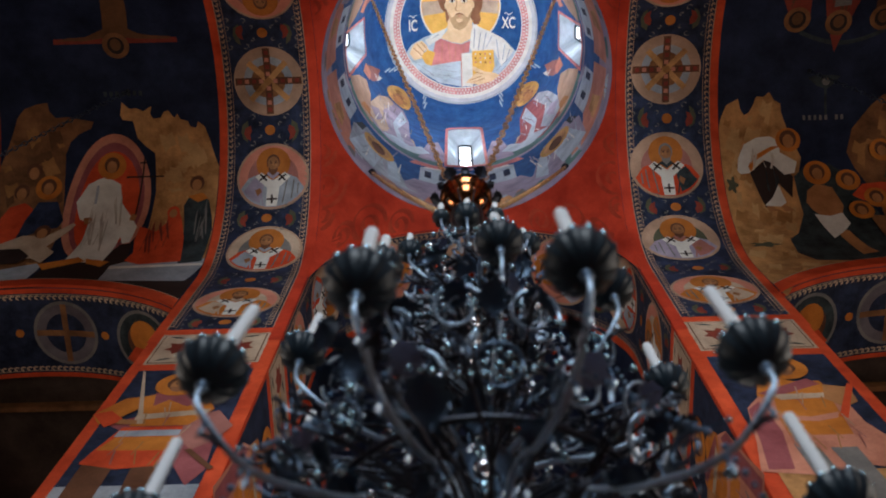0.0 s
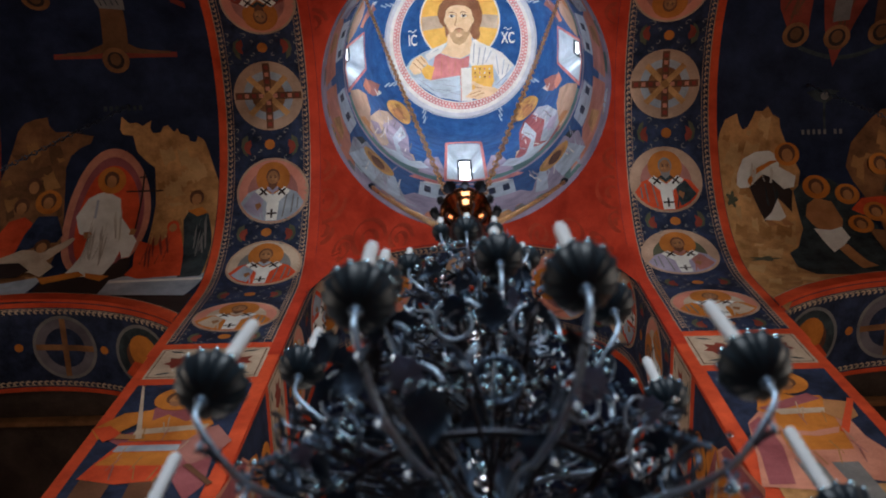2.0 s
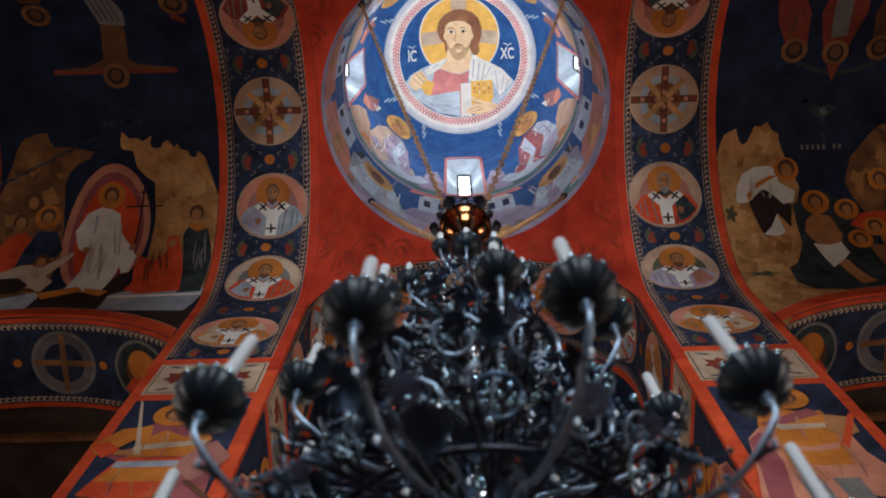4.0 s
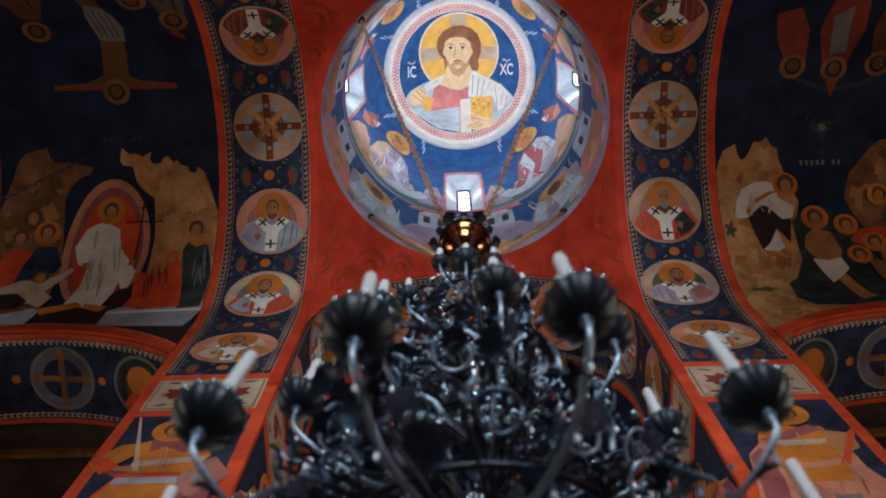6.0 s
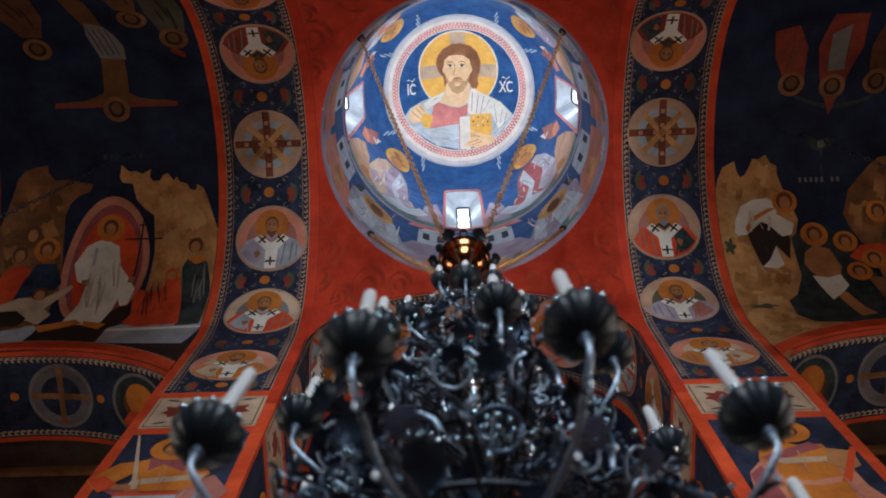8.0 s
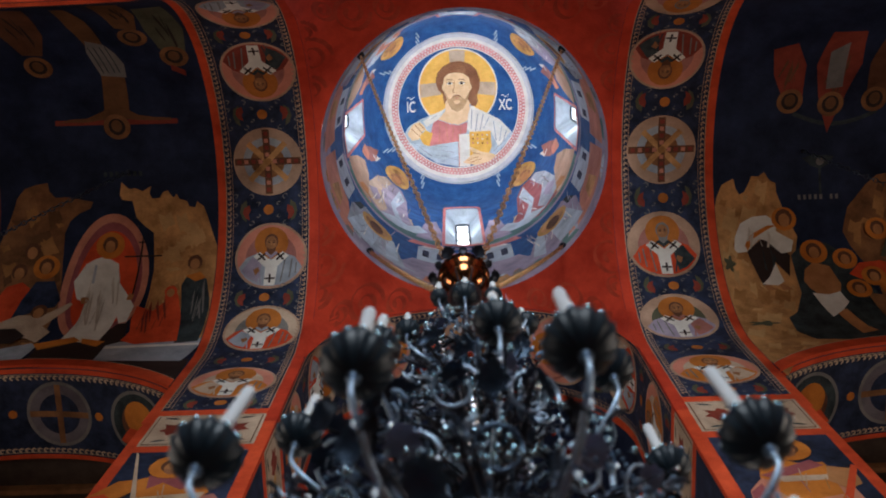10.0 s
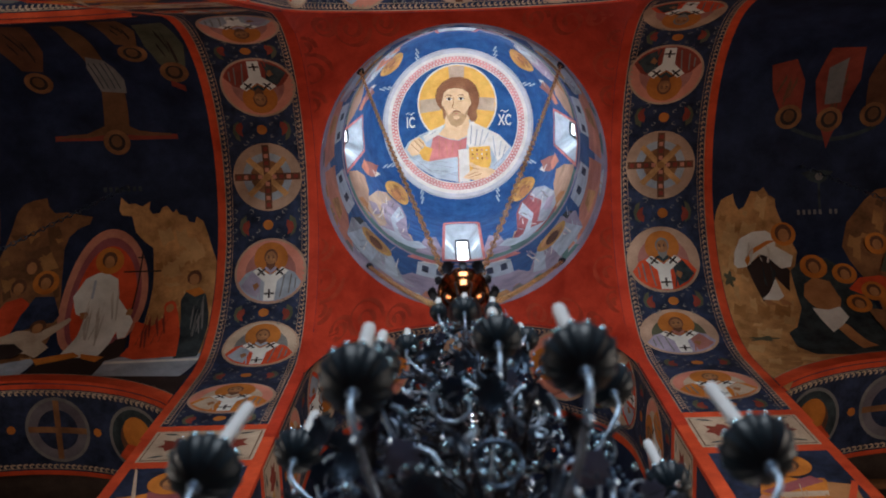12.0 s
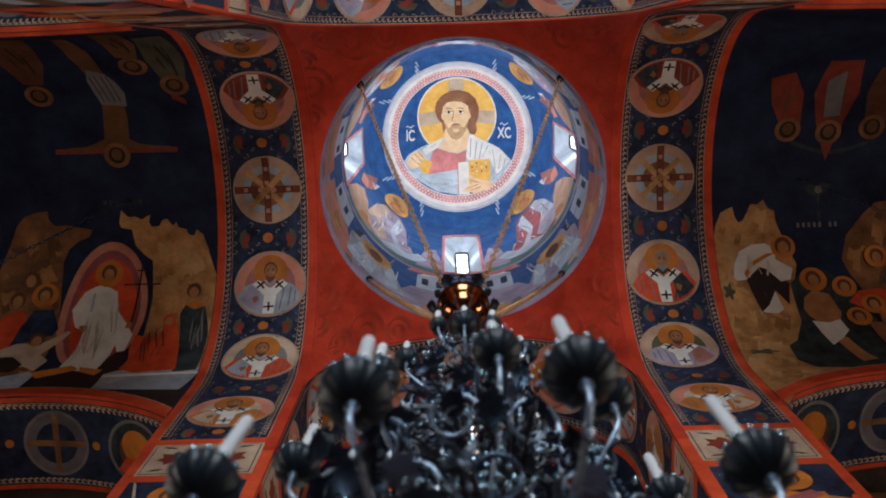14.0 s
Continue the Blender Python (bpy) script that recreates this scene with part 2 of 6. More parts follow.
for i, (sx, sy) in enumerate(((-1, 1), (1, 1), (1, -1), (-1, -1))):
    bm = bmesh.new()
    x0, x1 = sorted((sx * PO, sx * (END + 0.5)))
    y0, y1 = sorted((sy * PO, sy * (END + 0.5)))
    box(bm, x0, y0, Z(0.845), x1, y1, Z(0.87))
    structure("ceiling_corner_%d" % (i + 1), bm, PLASTER, "corner bay ceiling, plaster darkened to stand for shade", "ceiling")

for sx in (-1, 1):
    bm = bmesh.new()
    box(bm, min(sx * PO, sx * END), 0.276 * U, Z(0.833), max(sx * PO, sx * END), 0.281 * U, Z(0.845), 0.01)
    structure("trim", bm, ROCKDARK, "plain tan cornice strip under the corner ceiling", "trim")

# pendentives: one sphere cut by the four arches and the foot of the drum
for q in range(4):
    bm = bmesh.new()
    rows = []
    rs = math.hypot(S, SX)
    corner = math.atan2(S, SX) if q % 2 == 0 else math.atan2(SX, S)
    for i in range(29):
        az = radians(90 * q) + (corner * i / 14 if i <= 14 else corner + (math.pi / 2 - corner) * (i - 14) / 14)
        edge = min(SX / max(1e-6, abs(math.cos(az))), S / max(1e-6, abs(math.sin(az))))
        row = []
        for k in range(17):
            r = RD + (edge - RD) * k / 16
            row.append((r * math.cos(az), r * math.sin(az), ZS + math.sqrt(max(0.0, rs * rs - r * r))))
        rows.append(row)
    sheet(bm, rows)
    structure("pendentive", bm, RED, "curved red pendentive with faint scrollwork under the drum", "vault", smooth=True)

# drum with four splayed windows, and the cap
WA, WZ0, WZ1 = 10.0, 1.24, 1.53


def window_outline(scale_a, z0, z1, r):
    """Round-headed outline, as points on a cylinder of that radius."""
    pts = []
    half = radians(scale_a) * RD
    head = min(half, (Z(z1) - Z(z0)) * 0.3)
    n = 16
    for i in range(n + 1):
        q = math.pi * i / n
        pts.append((half * math.cos(q), Z(z1) - head + head * math.sin(q)))
    pts.append((-half, (Z(z0) + Z(z1)) / 2))
    pts.append((-half, Z(z0)))
    pts.append((0, Z(z0)))
    pts.append((half, Z(z0)))
    pts.append((half, (Z(z0) + Z(z1)) / 2))
    return pts


def on_drum(u, z, r, at):
    a = radians(at) + u / RD
    return (r * math.cos(a), r * math.sin(a), z)


bm = bmesh.new()
angles = []
for k in range(4):
    angles += [90 * k - WA + WA * i / 4 for i in range(9)] + [90 * k + WA + 70 * i / 28 for i in range(1, 28)]
angles.append(360 - WA)
hs = [1.003, 1.09, 1.17, WZ0, 1.34, 1.44, 1.507]
for i in range(len(angles) - 1):
    mid = ((angles[i] + angles[i + 1]) / 2 + 45) % 90 - 45
    for j in range(len(hs) - 1):
        if abs(mid) < WA and hs[j] >= WZ0 - 1e-6:
            continue
        bm.faces.new([bm.verts.new(drum_face(a, h)) for a, h in ((angles[i], hs[j]), (angles[i + 1], hs[j]), (angles[i + 1], hs[j + 1]), (angles[i], hs[j + 1]))])
caphs = [1.507 + 0.146 * math.pi / 2 * i / 32 for i in range(33)]
for i in range(len(angles) - 1):
    for j in range(32):
        a0, a1 = angles[i], angles[i + 1]
        if j < 31:
            bm.faces.new([bm.verts.new(drum_face(a, h)) for a, h in ((a0, caphs[j]), (a1, caphs[j]), (a1, caphs[j + 1]), (a0, caphs[j + 1]))])
        else:
            bm.faces.new([bm.verts.new(drum_face(a, h)) for a, h in ((a0, caphs[j]), (a1, caphs[j]), (a0, caphs[j + 1]))])
reveals = []
PZ0, PZ1, PR, PA = 1.262, 1.470, 0.166 * U, 3.3
for k in range(4):
    arch = window_outline(WA * 0.97, WZ0, 1.5065, RD)
    half = radians(WA) * RD
    frame_pts = []
    for u, z in arch:
        if z <= Z(WZ0) + 1e-3:
            frame_pts.append((math.copysign(half, u) if abs(u) > 1e-6 else 0, Z(WZ0)))
        else:
            s = max(abs(u) / half, (z - Z(WZ0)) / (ZD - Z(WZ0)))
            frame_pts.append((u / s if abs(u) / half >= (z - Z(WZ0)) / (ZD - Z(WZ0)) else u, z if abs(u) / half >= (z - Z(WZ0)) / (ZD - Z(WZ0)) else ZD))
    pane = window_outline(PA, PZ0, PZ1, PR)
    loops = [[on_drum(u, z, RD, 90 * k) for u, z in frame_pts], [on_drum(u, z, RD, 90 * k) for u, z in arch], [on_drum(u, z, PR, 90 * k) for u, z in pane]]
    loops = [[bm.verts.new(p) for p in lp] for lp in loops]
    reveals.append(loops[1:])
    for i in range(len(loops[0])):
        j = (i + 1) % len(loops[0])
        bm.faces.new((loops[0][i], loops[0][j], loops[1][j], loops[1][i]))
    reveals[-1] = [[v.co.copy() for v in lp] for lp in reveals[-1]]
    for v in loops[2]:
        bm.verts.remove(v)
bmesh.ops.remove_doubles(bm, verts=bm.verts[:], dist=0.002)
drum = structure("dome", bm, BLUE, "tall blue painted drum and cap of the dome", "dome", smooth=False)
bm = bmesh.new()
lathe(bm, [(PR + 0.25, Z(1.06)), (PR + 0.25, Z(1.30))], 48)
lathe(bm, [(PR + 0.25, Z(1.62)), (PR + 0.2, Z(1.625)), (PR * 0.9, ZD + 0.9), (PR * 0.5, ZD + 1.7), (0.05, ZD + 2.2)], 48)
for f in [f for f in bm.faces if len(f.verts) > 4]:
    bm.faces.remove(f)
structure("dome_roof", bm, LIMEWASH, "limewashed outside of the drum and cap", "roof")

for k in range(4):
    w = thing("window_%d" % (k + 1), "small round-headed drum window with dark glazing bars", "window", "drum windows", "structure")
    outline = window_outline(PA, PZ0, PZ1, PR)
    bm = bmesh.new()
    bm.faces.new([bm.verts.new(on_drum(u, z, PR + 0.006, 90 * k)) for u, z in outline])
    g = part("pane", bm, GLASS, w)
    g.visible_shadow = False
    bm = bmesh.new()
    hw = radians(PA * 1.6) * RD
    sheet(bm, [[on_drum(u, z, PR + 0.12, 90 * k) for u in (-hw, 0, hw)] for z in (Z(PZ0 - 0.02), Z(PZ1 + 0.09))])
    structure("backdrop", bm, SKYLIGHT, "bright overcast sky outside a drum window", "sky")
    bm = bmesh.new()
    sheet(bm, [lp + lp[:1] for lp in reveals[k]])
    part("reveal", bm, PALE, w, "splayed whitewashed window reveal")
    bm = bmesh.new()
    pts = [on_drum(u, z, PR, 90 * k) for u, z in outline]
    tube(bm, pts + [pts[0]], 0.022, 6)
    for z in (PZ0 + 0.05, PZ0 + 0.10, PZ0 + 0.15):
        h = radians(PA) * RD
        tube(bm, [on_drum(-h, Z(z), PR, 90 * k), on_drum(h, Z(z), PR, 90 * k)], 0.012, 6)
    part("glazing_bars", bm, BLACK, w)
    a = radians(90 * k)
    r = PR + 0.03
    zc = Z((PZ0 + PZ1) / 2)
    area_light("drum_window_light", (r * math.cos(a), r * math.sin(a), zc), (0, 0, ZD - 0.10 * RD), 2 * radians(PA) * RD * 1.1, Z(PZ1) - Z(PZ0), DRUM_WATTS, spread=150)

# fill lamps added in the unseen end openings to light the arms
for arm in TURNS:
    near = arm == "near"
    d = Matrix.Rotation(radians(TURNS[arm]), 3, "Z") @ Vector((0, END + 0.35, Z(0.53 if near else 0.435)))
    area_light("arm_fill_light", d, (0, 0, Z(0.56 if near else 0.5)), (0.255 if near else 0.1) * U, (0.33 if near else 0.36) * U, ARM_FILL_WATTS[arm], (0.87, 0.94, 1.0) if arm == "near" else (1.0, 0.85, 0.72))

# ---------------------------------------------------------------- painted decoration
def local(a0, l0, k, up=1.0, flip=1.0):
    """Figure coordinates (x right, y up, in its own size) to wall coordinates."""
    return lambda pts: [(a0 + flip * x * k, l0 - up * y * k) for x, y in pts]


SLATE = paint("slate_paint", (0.02, 0.03, 0.04), other=(0.035, 0.05, 0.055), vary=0.4, scale=5)
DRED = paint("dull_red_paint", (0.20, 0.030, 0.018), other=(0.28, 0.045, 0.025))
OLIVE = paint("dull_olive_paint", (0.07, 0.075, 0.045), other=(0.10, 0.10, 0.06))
# lilac darkened for the shade under the wall arches
LILACSHADE = paint("shaded_lilac_paint", (0.12, 0.10, 0.12), other=(0.16, 0.14, 0.16))
ROCKMID = paint("mid_rock_paint", (0.34, 0.15, 0.045), other=(0.44, 0.21, 0.07))
# dark rock facets; also flesh with shade painted in, on the near-side vaults
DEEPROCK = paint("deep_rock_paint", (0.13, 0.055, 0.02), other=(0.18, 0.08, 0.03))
SHADE = paint("shadow_white_paint", (0.56, 0.50, 0.43), other=(0.62, 0.57, 0.50))
WINE = paint("wine_paint", (0.28, 0.06, 0.07), other=(0.36, 0.10, 0.11))
ROCKLIGHT = paint("light_rock_paint", (0.54, 0.30, 0.12), other=(0.64, 0.38, 0.17))
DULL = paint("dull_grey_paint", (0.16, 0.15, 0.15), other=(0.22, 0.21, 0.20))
WATER = paint("pale_water_paint", (0.46, 0.56, 0.62), other=(0.56, 0.66, 0.72))
TAWNY = paint("tawny_paint", (0.55, 0.32, 0.16), other=(0.62, 0.40, 0.21))
HAIR = paint("chestnut_paint", (0.28, 0.11, 0.05), other=(0.36, 0.16, 0.08))
DUSK = paint("dusky_rose_paint", (0.36, 0.13, 0.11), other=(0.44, 0.18, 0.15))
BUFF = paint("buff_paint", (0.44, 0.27, 0.18), other=(0.52, 0.34, 0.24))
DEEPOCHRE = paint("deep_ochre_paint", (0.42, 0.125, 0.016), other=(0.52, 0.17, 0.025))
UMBER = paint("umber_flesh_paint", (0.27, 0.11, 0.045), other=(0.36, 0.16, 0.065))
TANGOLD = paint("tan_gold_paint", (0.58, 0.31, 0.08), other=(0.66, 0.38, 0.12))
LINE = (0.06, 0.007)
PEACH = paint("pink_ground_paint", (0.62, 0.215, 0.15), other=(0.68, 0.27, 0.19), vary=0.1)
SCHEMES = [
    dict(ground=PEACH, ring=DUSK, robe=GREY, under=LILAC, hair=BROWN),
    dict(ground=CREAM, ring=DULL, robe=EDGE, under=GREY, hair=BROWN),
    dict(ground=PEACH, ring=CREAM, robe=OCHRE, under=CREAM, hair=BROWN),
    dict(ground=BUFF, ring=DUSK, robe=EDGE, under=SLATE, hair=DULL),
    dict(ground=BUFF, ring=OLIVE, robe=LILAC, under=DUSK, hair=BROWN),
    dict(ground=PEACH, ring=DUSK, robe=DRED, under=SLATE, hair=BROWN),
]


def bust_medallion(face, a0, l0, up, flip, scheme, r=0.0345):
    """A round portrait: plain shapes for halo, head, robe and stole."""
    m = thing("painted_medallion", "round fresco portrait with halo and crossed white stole", "fresco", "arch medallions", at=face(a0, l0))
    m.matrix_world = Matrix.Translation(face(a0, l0))
    inv = Matrix.Translation(-face(a0, l0))
    f = lambda u, v, lift: inv @ face(u, v, lift)
    T = local(a0, l0, r, up, flip)
    c = SCHEMES[scheme]
    patch("rim", T(disc(0, 0, 1.06, n=36)), f, BUFF, m, 0.010, LINE)
    patch("ground", T(disc(0, 0, 1.0, n=36)), f, c["ground"], m, 0.014, LINE)
    patch("inner_ring", T(disc(0, 0, 0.74, n=32)), f, c["ring"], m, 0.018, LINE)
    robe = [(-0.93, -0.35), (-0.72, -0.02), (-0.40, 0.12), (0.40, 0.12), (0.70, -0.02), (0.93, -0.35)] + disc(0, 0, 0.985, n=14, a0=-21, a1=-159)
    patch("robe", T(robe), f, c["robe"], m, 0.022, LINE)
    patch("sleeve", T([(-0.85, -0.45), (-0.55, 0.0), (-0.25, -0.2), (-0.35, -0.85), (-0.62, -0.7)]), f, c["under"], m, 0.026, LINE)
    patch("halo", T(disc(0, 0.43, 0.50, n=28)), f, DEEPOCHRE, m, 0.030, LINE)
    patch("stole", T([(-0.52, 0.02), (-0.34, 0.16), (0.0, -0.12), (0.34, 0.16), (0.52, 0.02), (0.2, -0.32), (0.16, -0.96), (-0.16, -0.96), (-0.16, -0.34)]), f, WHITE, m, 0.034, LINE)
    for x0, y0, x1, y1 in ((-0.62, -0.1, -0.5, -0.75), (0.62, -0.08, 0.55, -0.7), (0.42, -0.05, 0.3, -0.85), (-0.4, -0.1, -0.26, -0.9), (0.75, -0.2, 0.72, -0.55)):
        patch("fold", T([(x0 - 0.02, y0), (x0 + 0.02, y0), (x1 + 0.03, y1), (x1 - 0.01, y1)]), f, DULL if x0 > 0 else c["under"], m, 0.030, LINE)
    for i, (x, y) in enumerate(((-0.27, 0.0), (0.27, 0.0), (0.0, -0.72))):
        s, w = 0.15, 0.030
        rotq = 0.75 if i < 2 else 0.03
        cr = [(-w, -s), (w, -s), (w, -w), (s, -w), (s, w), (w, w), (w, s), (-w, s), (-w, w), (-s, w), (-s, -w), (-w, -w)]
        ca, sa = math.cos(rotq), math.sin(rotq)
        patch("cross", T([(x + ca * p - sa * q, y + sa * p + ca * q) for p, q in cr]), f, DARK, m, 0.038, LINE)
    patch("hair", T(disc(0, 0.47, 0.20, 0.25, 20)), f, c["hair"], m, 0.038, LINE)
    patch("head", T(disc(0, 0.42, 0.165, 0.23, 18)), f, UMBER, m, 0.042, LINE)
    for ex in (-0.07, 0.07):
        patch("brow", T([(ex - 0.05, 0.485), (ex, 0.515), (ex + 0.05, 0.485), (ex, 0.495)]), f, DARK, m, 0.046, LINE)
        patch("eye", T(disc(ex, 0.45, 0.032, 0.018, 8)), f, DARK, m, 0.046, LINE)
    patch("nose", T([(-0.012, 0.47), (0.012, 0.47), (0.03, 0.36), (-0.02, 0.36)]), f, SKIN, m, 0.046, LINE)
    patch("cheek", T([(0.05, 0.41), (0.11, 0.43), (0.12, 0.36), (0.06, 0.34)]), f, SKIN, m, 0.0455, LINE)
    patch("neck_shade", T([(-0.16, 0.16), (0.16, 0.16), (0.2, 0.10), (0.0, -0.06), (-0.2, 0.10)]), f, c["under"], m, 0.0355, LINE)
    patch("hand", T([(-0.5, -0.42), (-0.36, -0.34), (-0.3, -0.46), (-0.42, -0.62)]), f, UMBER, m, 0.042, LINE)
    patch("beard", T([(-0.14, 0.31), (-0.06, 0.25), (0.06, 0.25), (0.14, 0.31), (0.12, 0.16), (0.0, 0.04), (-0.12, 0.16)]), f, c["hair"], m, 0.046, LINE)
    return m


def cross_medallion(face, a0, l0, r=0.0345):
    m = thing("painted_medallion", "round fresco of an eight-armed ochre cross on cream", "fresco", "arch medallions")
    base = face(a0, l0)
    m.matrix_world = Matrix.Translation(base)
    inv = Matrix.Translation(-base)
    f = lambda u, v, lift: inv @ face(u, v, lift)
    T = local(a0, l0, r)
    patch("ground", T(disc(0, 0, 1.02, n=36)), f, BUFF, m, 0.010, LINE)
    patch("outer_ring", T(disc(0, 0, 0.72, n=32)), f, GREY, m, 0.014, LINE)
    patch("inner_ring", T(disc(0, 0, 0.5, n=28)), f, ROCKDARK, m, 0.018, LINE)
    for i in range(4):
        q = math.pi / 4 * i
        L, w = (0.97, 0.105) if i % 2 == 0 else (0.78, 0.085)
        ca, sa = math.cos(q), math.sin(q)
        pts = [(ca * x - sa * y, sa * x + ca * y) for x, y in rect(-L, -w, L, w)]
        patch("cross_bar", T(pts), f, BROWN if i % 2 == 0 else ROCK, m, 0.022 + 0.004 * i, LINE)
        if i % 2 == 0:
            for d in (-0.84, -0.63, -0.42, -0.21, 0.21, 0.42, 0.63, 0.84):
                patch("jewel", T([(ca * (d + x) - sa * y, sa * (d + x) + ca * y) for x, y in rect(-0.06, -0.06, 0.06, 0.06)]), f, ROSE if round(abs(d) * 100) in (63, 21) else DRED, m, 0.044, LINE)
    patch("hub", T(disc(0, 0, 0.11, n=14)), f, ROCKMID, m, 0.044, LINE)
    return m


def scroll_row(face, a_of, l0, l1, material, parent, pitch=0.0056, size=0.0025, lift=0.016):
    """A row of small running waves along a border, joined."""
    bm = bmesh.new()
    n = int((l1 - l0) / pitch)
    for i in range(n):
        l = l0 + (i + 0.5) * (l1 - l0) / n
        a = a_of
        ring = [(a + size * math.cos(q), l + size * 1.25 * math.sin(q)) for q in (0.0, 1.05, 2.1, 3.14, 4.2)]
        inner = [(a + size * 0.35 * math.cos(q), l + size * 0.45 * math.sin(q)) for q in (0.0, 1.05, 2.1, 3.14, 4.2)]
        o = [bm.verts.new(face(u, v, lift)) for u, v in ring]
        p = [bm.verts.new(face(u, v, lift)) for u, v in inner]
        for k in range(4):
            bm.faces.new((o[k], o[k + 1], p[k + 1], p[k]))
    return tagged(part("wave_border", bm, material, parent), kind="stuff")


def flourish(face, a0, l0, parent, up):
    """Ornament between two medallions: an orange boss, two leaves and pale tendrils."""
    patch("boss", disc(a0, l0, 0.0052, n=14), face, DEEPOCHRE, parent, 0.012, LINE)
    for sx in (-1, 1):
        leaf = [(0.0225, -0.010), (0.028, -0.006), (0.0295, 0.002), (0.027, 0.009), (0.0225, 0.0125), (0.0235, 0.004), (0.0215, -0.002)]
        patch("leaf", [(a0 + sx * x, l0 + y) for x, y in leaf], face, OLIVE, parent, 0.012, LINE)
        patch("petal", [(a0 + sx * (x - 0.003), l0 + y * 0.7 + 0.002 * up) for x, y in leaf], face, DRED, parent, 0.016, LINE)
    bm = bmesh.new()
    for sx in (-1, 1):
        for sy in (-1, 1):
            for r0, cxx, cyy in ((0.0035, 0.017, 0.013), (0.0028, 0.033, 0.014), (0.0024, 0.010, 0.006), (0.003, 0.034, 0.005)):
                pts = []
                for i in range(9):
                    q = 0.6 + i * 0.55
                    rr = r0 * (1 - i / 12)
                    pts.append((a0 + sx * (cxx + rr * math.cos(q)), l0 + sy * (cyy + rr * math.sin(q))))
                w = 0.00045
                v0 = [bm.verts.new(face(u + w, v + w, 0.012)) for u, v in pts]
                v1 = [bm.verts.new(face(u - w, v - w, 0.012)) for u, v in pts]
                for i in range(8):
                    bm.faces.new((v0[i], v0[i + 1], v1[i + 1], v1[i]))
    tagged(part("tendril", bm, DULL, parent), kind="stuff")


MEDALLIONS = (0.100, 0.194, 0.308)
ORDER = {(arm, sg): (0, 1, 2) for arm in TURNS for sg in (-1, 1)}
for _sg in (-1, 1):  # far and near half of the side bands
    far = (barrel("left")(0.2, _sg * 0.2)).y > 0
    ORDER["left", _sg] = (0, 1, 2) if far else (5, 0, 1)
    far = (barrel("right")(0.2, _sg * 0.2)).y > 0
    ORDER["right", _sg] = (3, 4, 2) if far else (5, 3, 0)
for arm in TURNS:
    face = barrel(arm)
    first = 0.1503 if arm in ("left", "right") else 0.1583
    band = thing("painted_band", "navy painted arch band with braided cream borders and red edges", "fresco", "arch bands")
    patch("ground", rect(0.158, -0.369, 0.245, 0.369), face, NAVY, band, 0.004, (0.06, 0.007))
    for a0, a1, mat, nm in ((first, 0.1600, RED, "red_edge"), (0.1600, 0.1608, BUFF, "line"), (0.1667, 0.1672, BUFF, "line"), (0.2375, 0.2380, BUFF, "line"), (0.2440, 0.2449, BUFF, "line"), (0.2450, 0.2530, EDGE, "red_edge")):
        patch(nm, rect(a0, -0.369 if nm != "red_edge" else -0.395, a1, 0.369 if nm != "red_edge" else 0.395), face, mat, band, 0.008, (0.06, 0.007))
    for a0 in (0.1638, 0.2412):
        scroll_row(face, a0, -0.366, 0.366, BUFF, band, size=0.0022)
    for sg in (-1, 1):
        for l in (0.0495, 0.147, 0.251, 0.355):
            flourish(face, 0.2015, sg * l, band, sg)
    cross_medallion(face, 0.2003, 0.0)
    for sg in (-1, 1):
        for i, l in enumerate(MEDALLIONS):
            bust_medallion(face, 0.198 + 0.004 * (i == 2), sg * l, sg, -sg if arm in ("left", "front") else sg, ORDER[arm, sg][i])


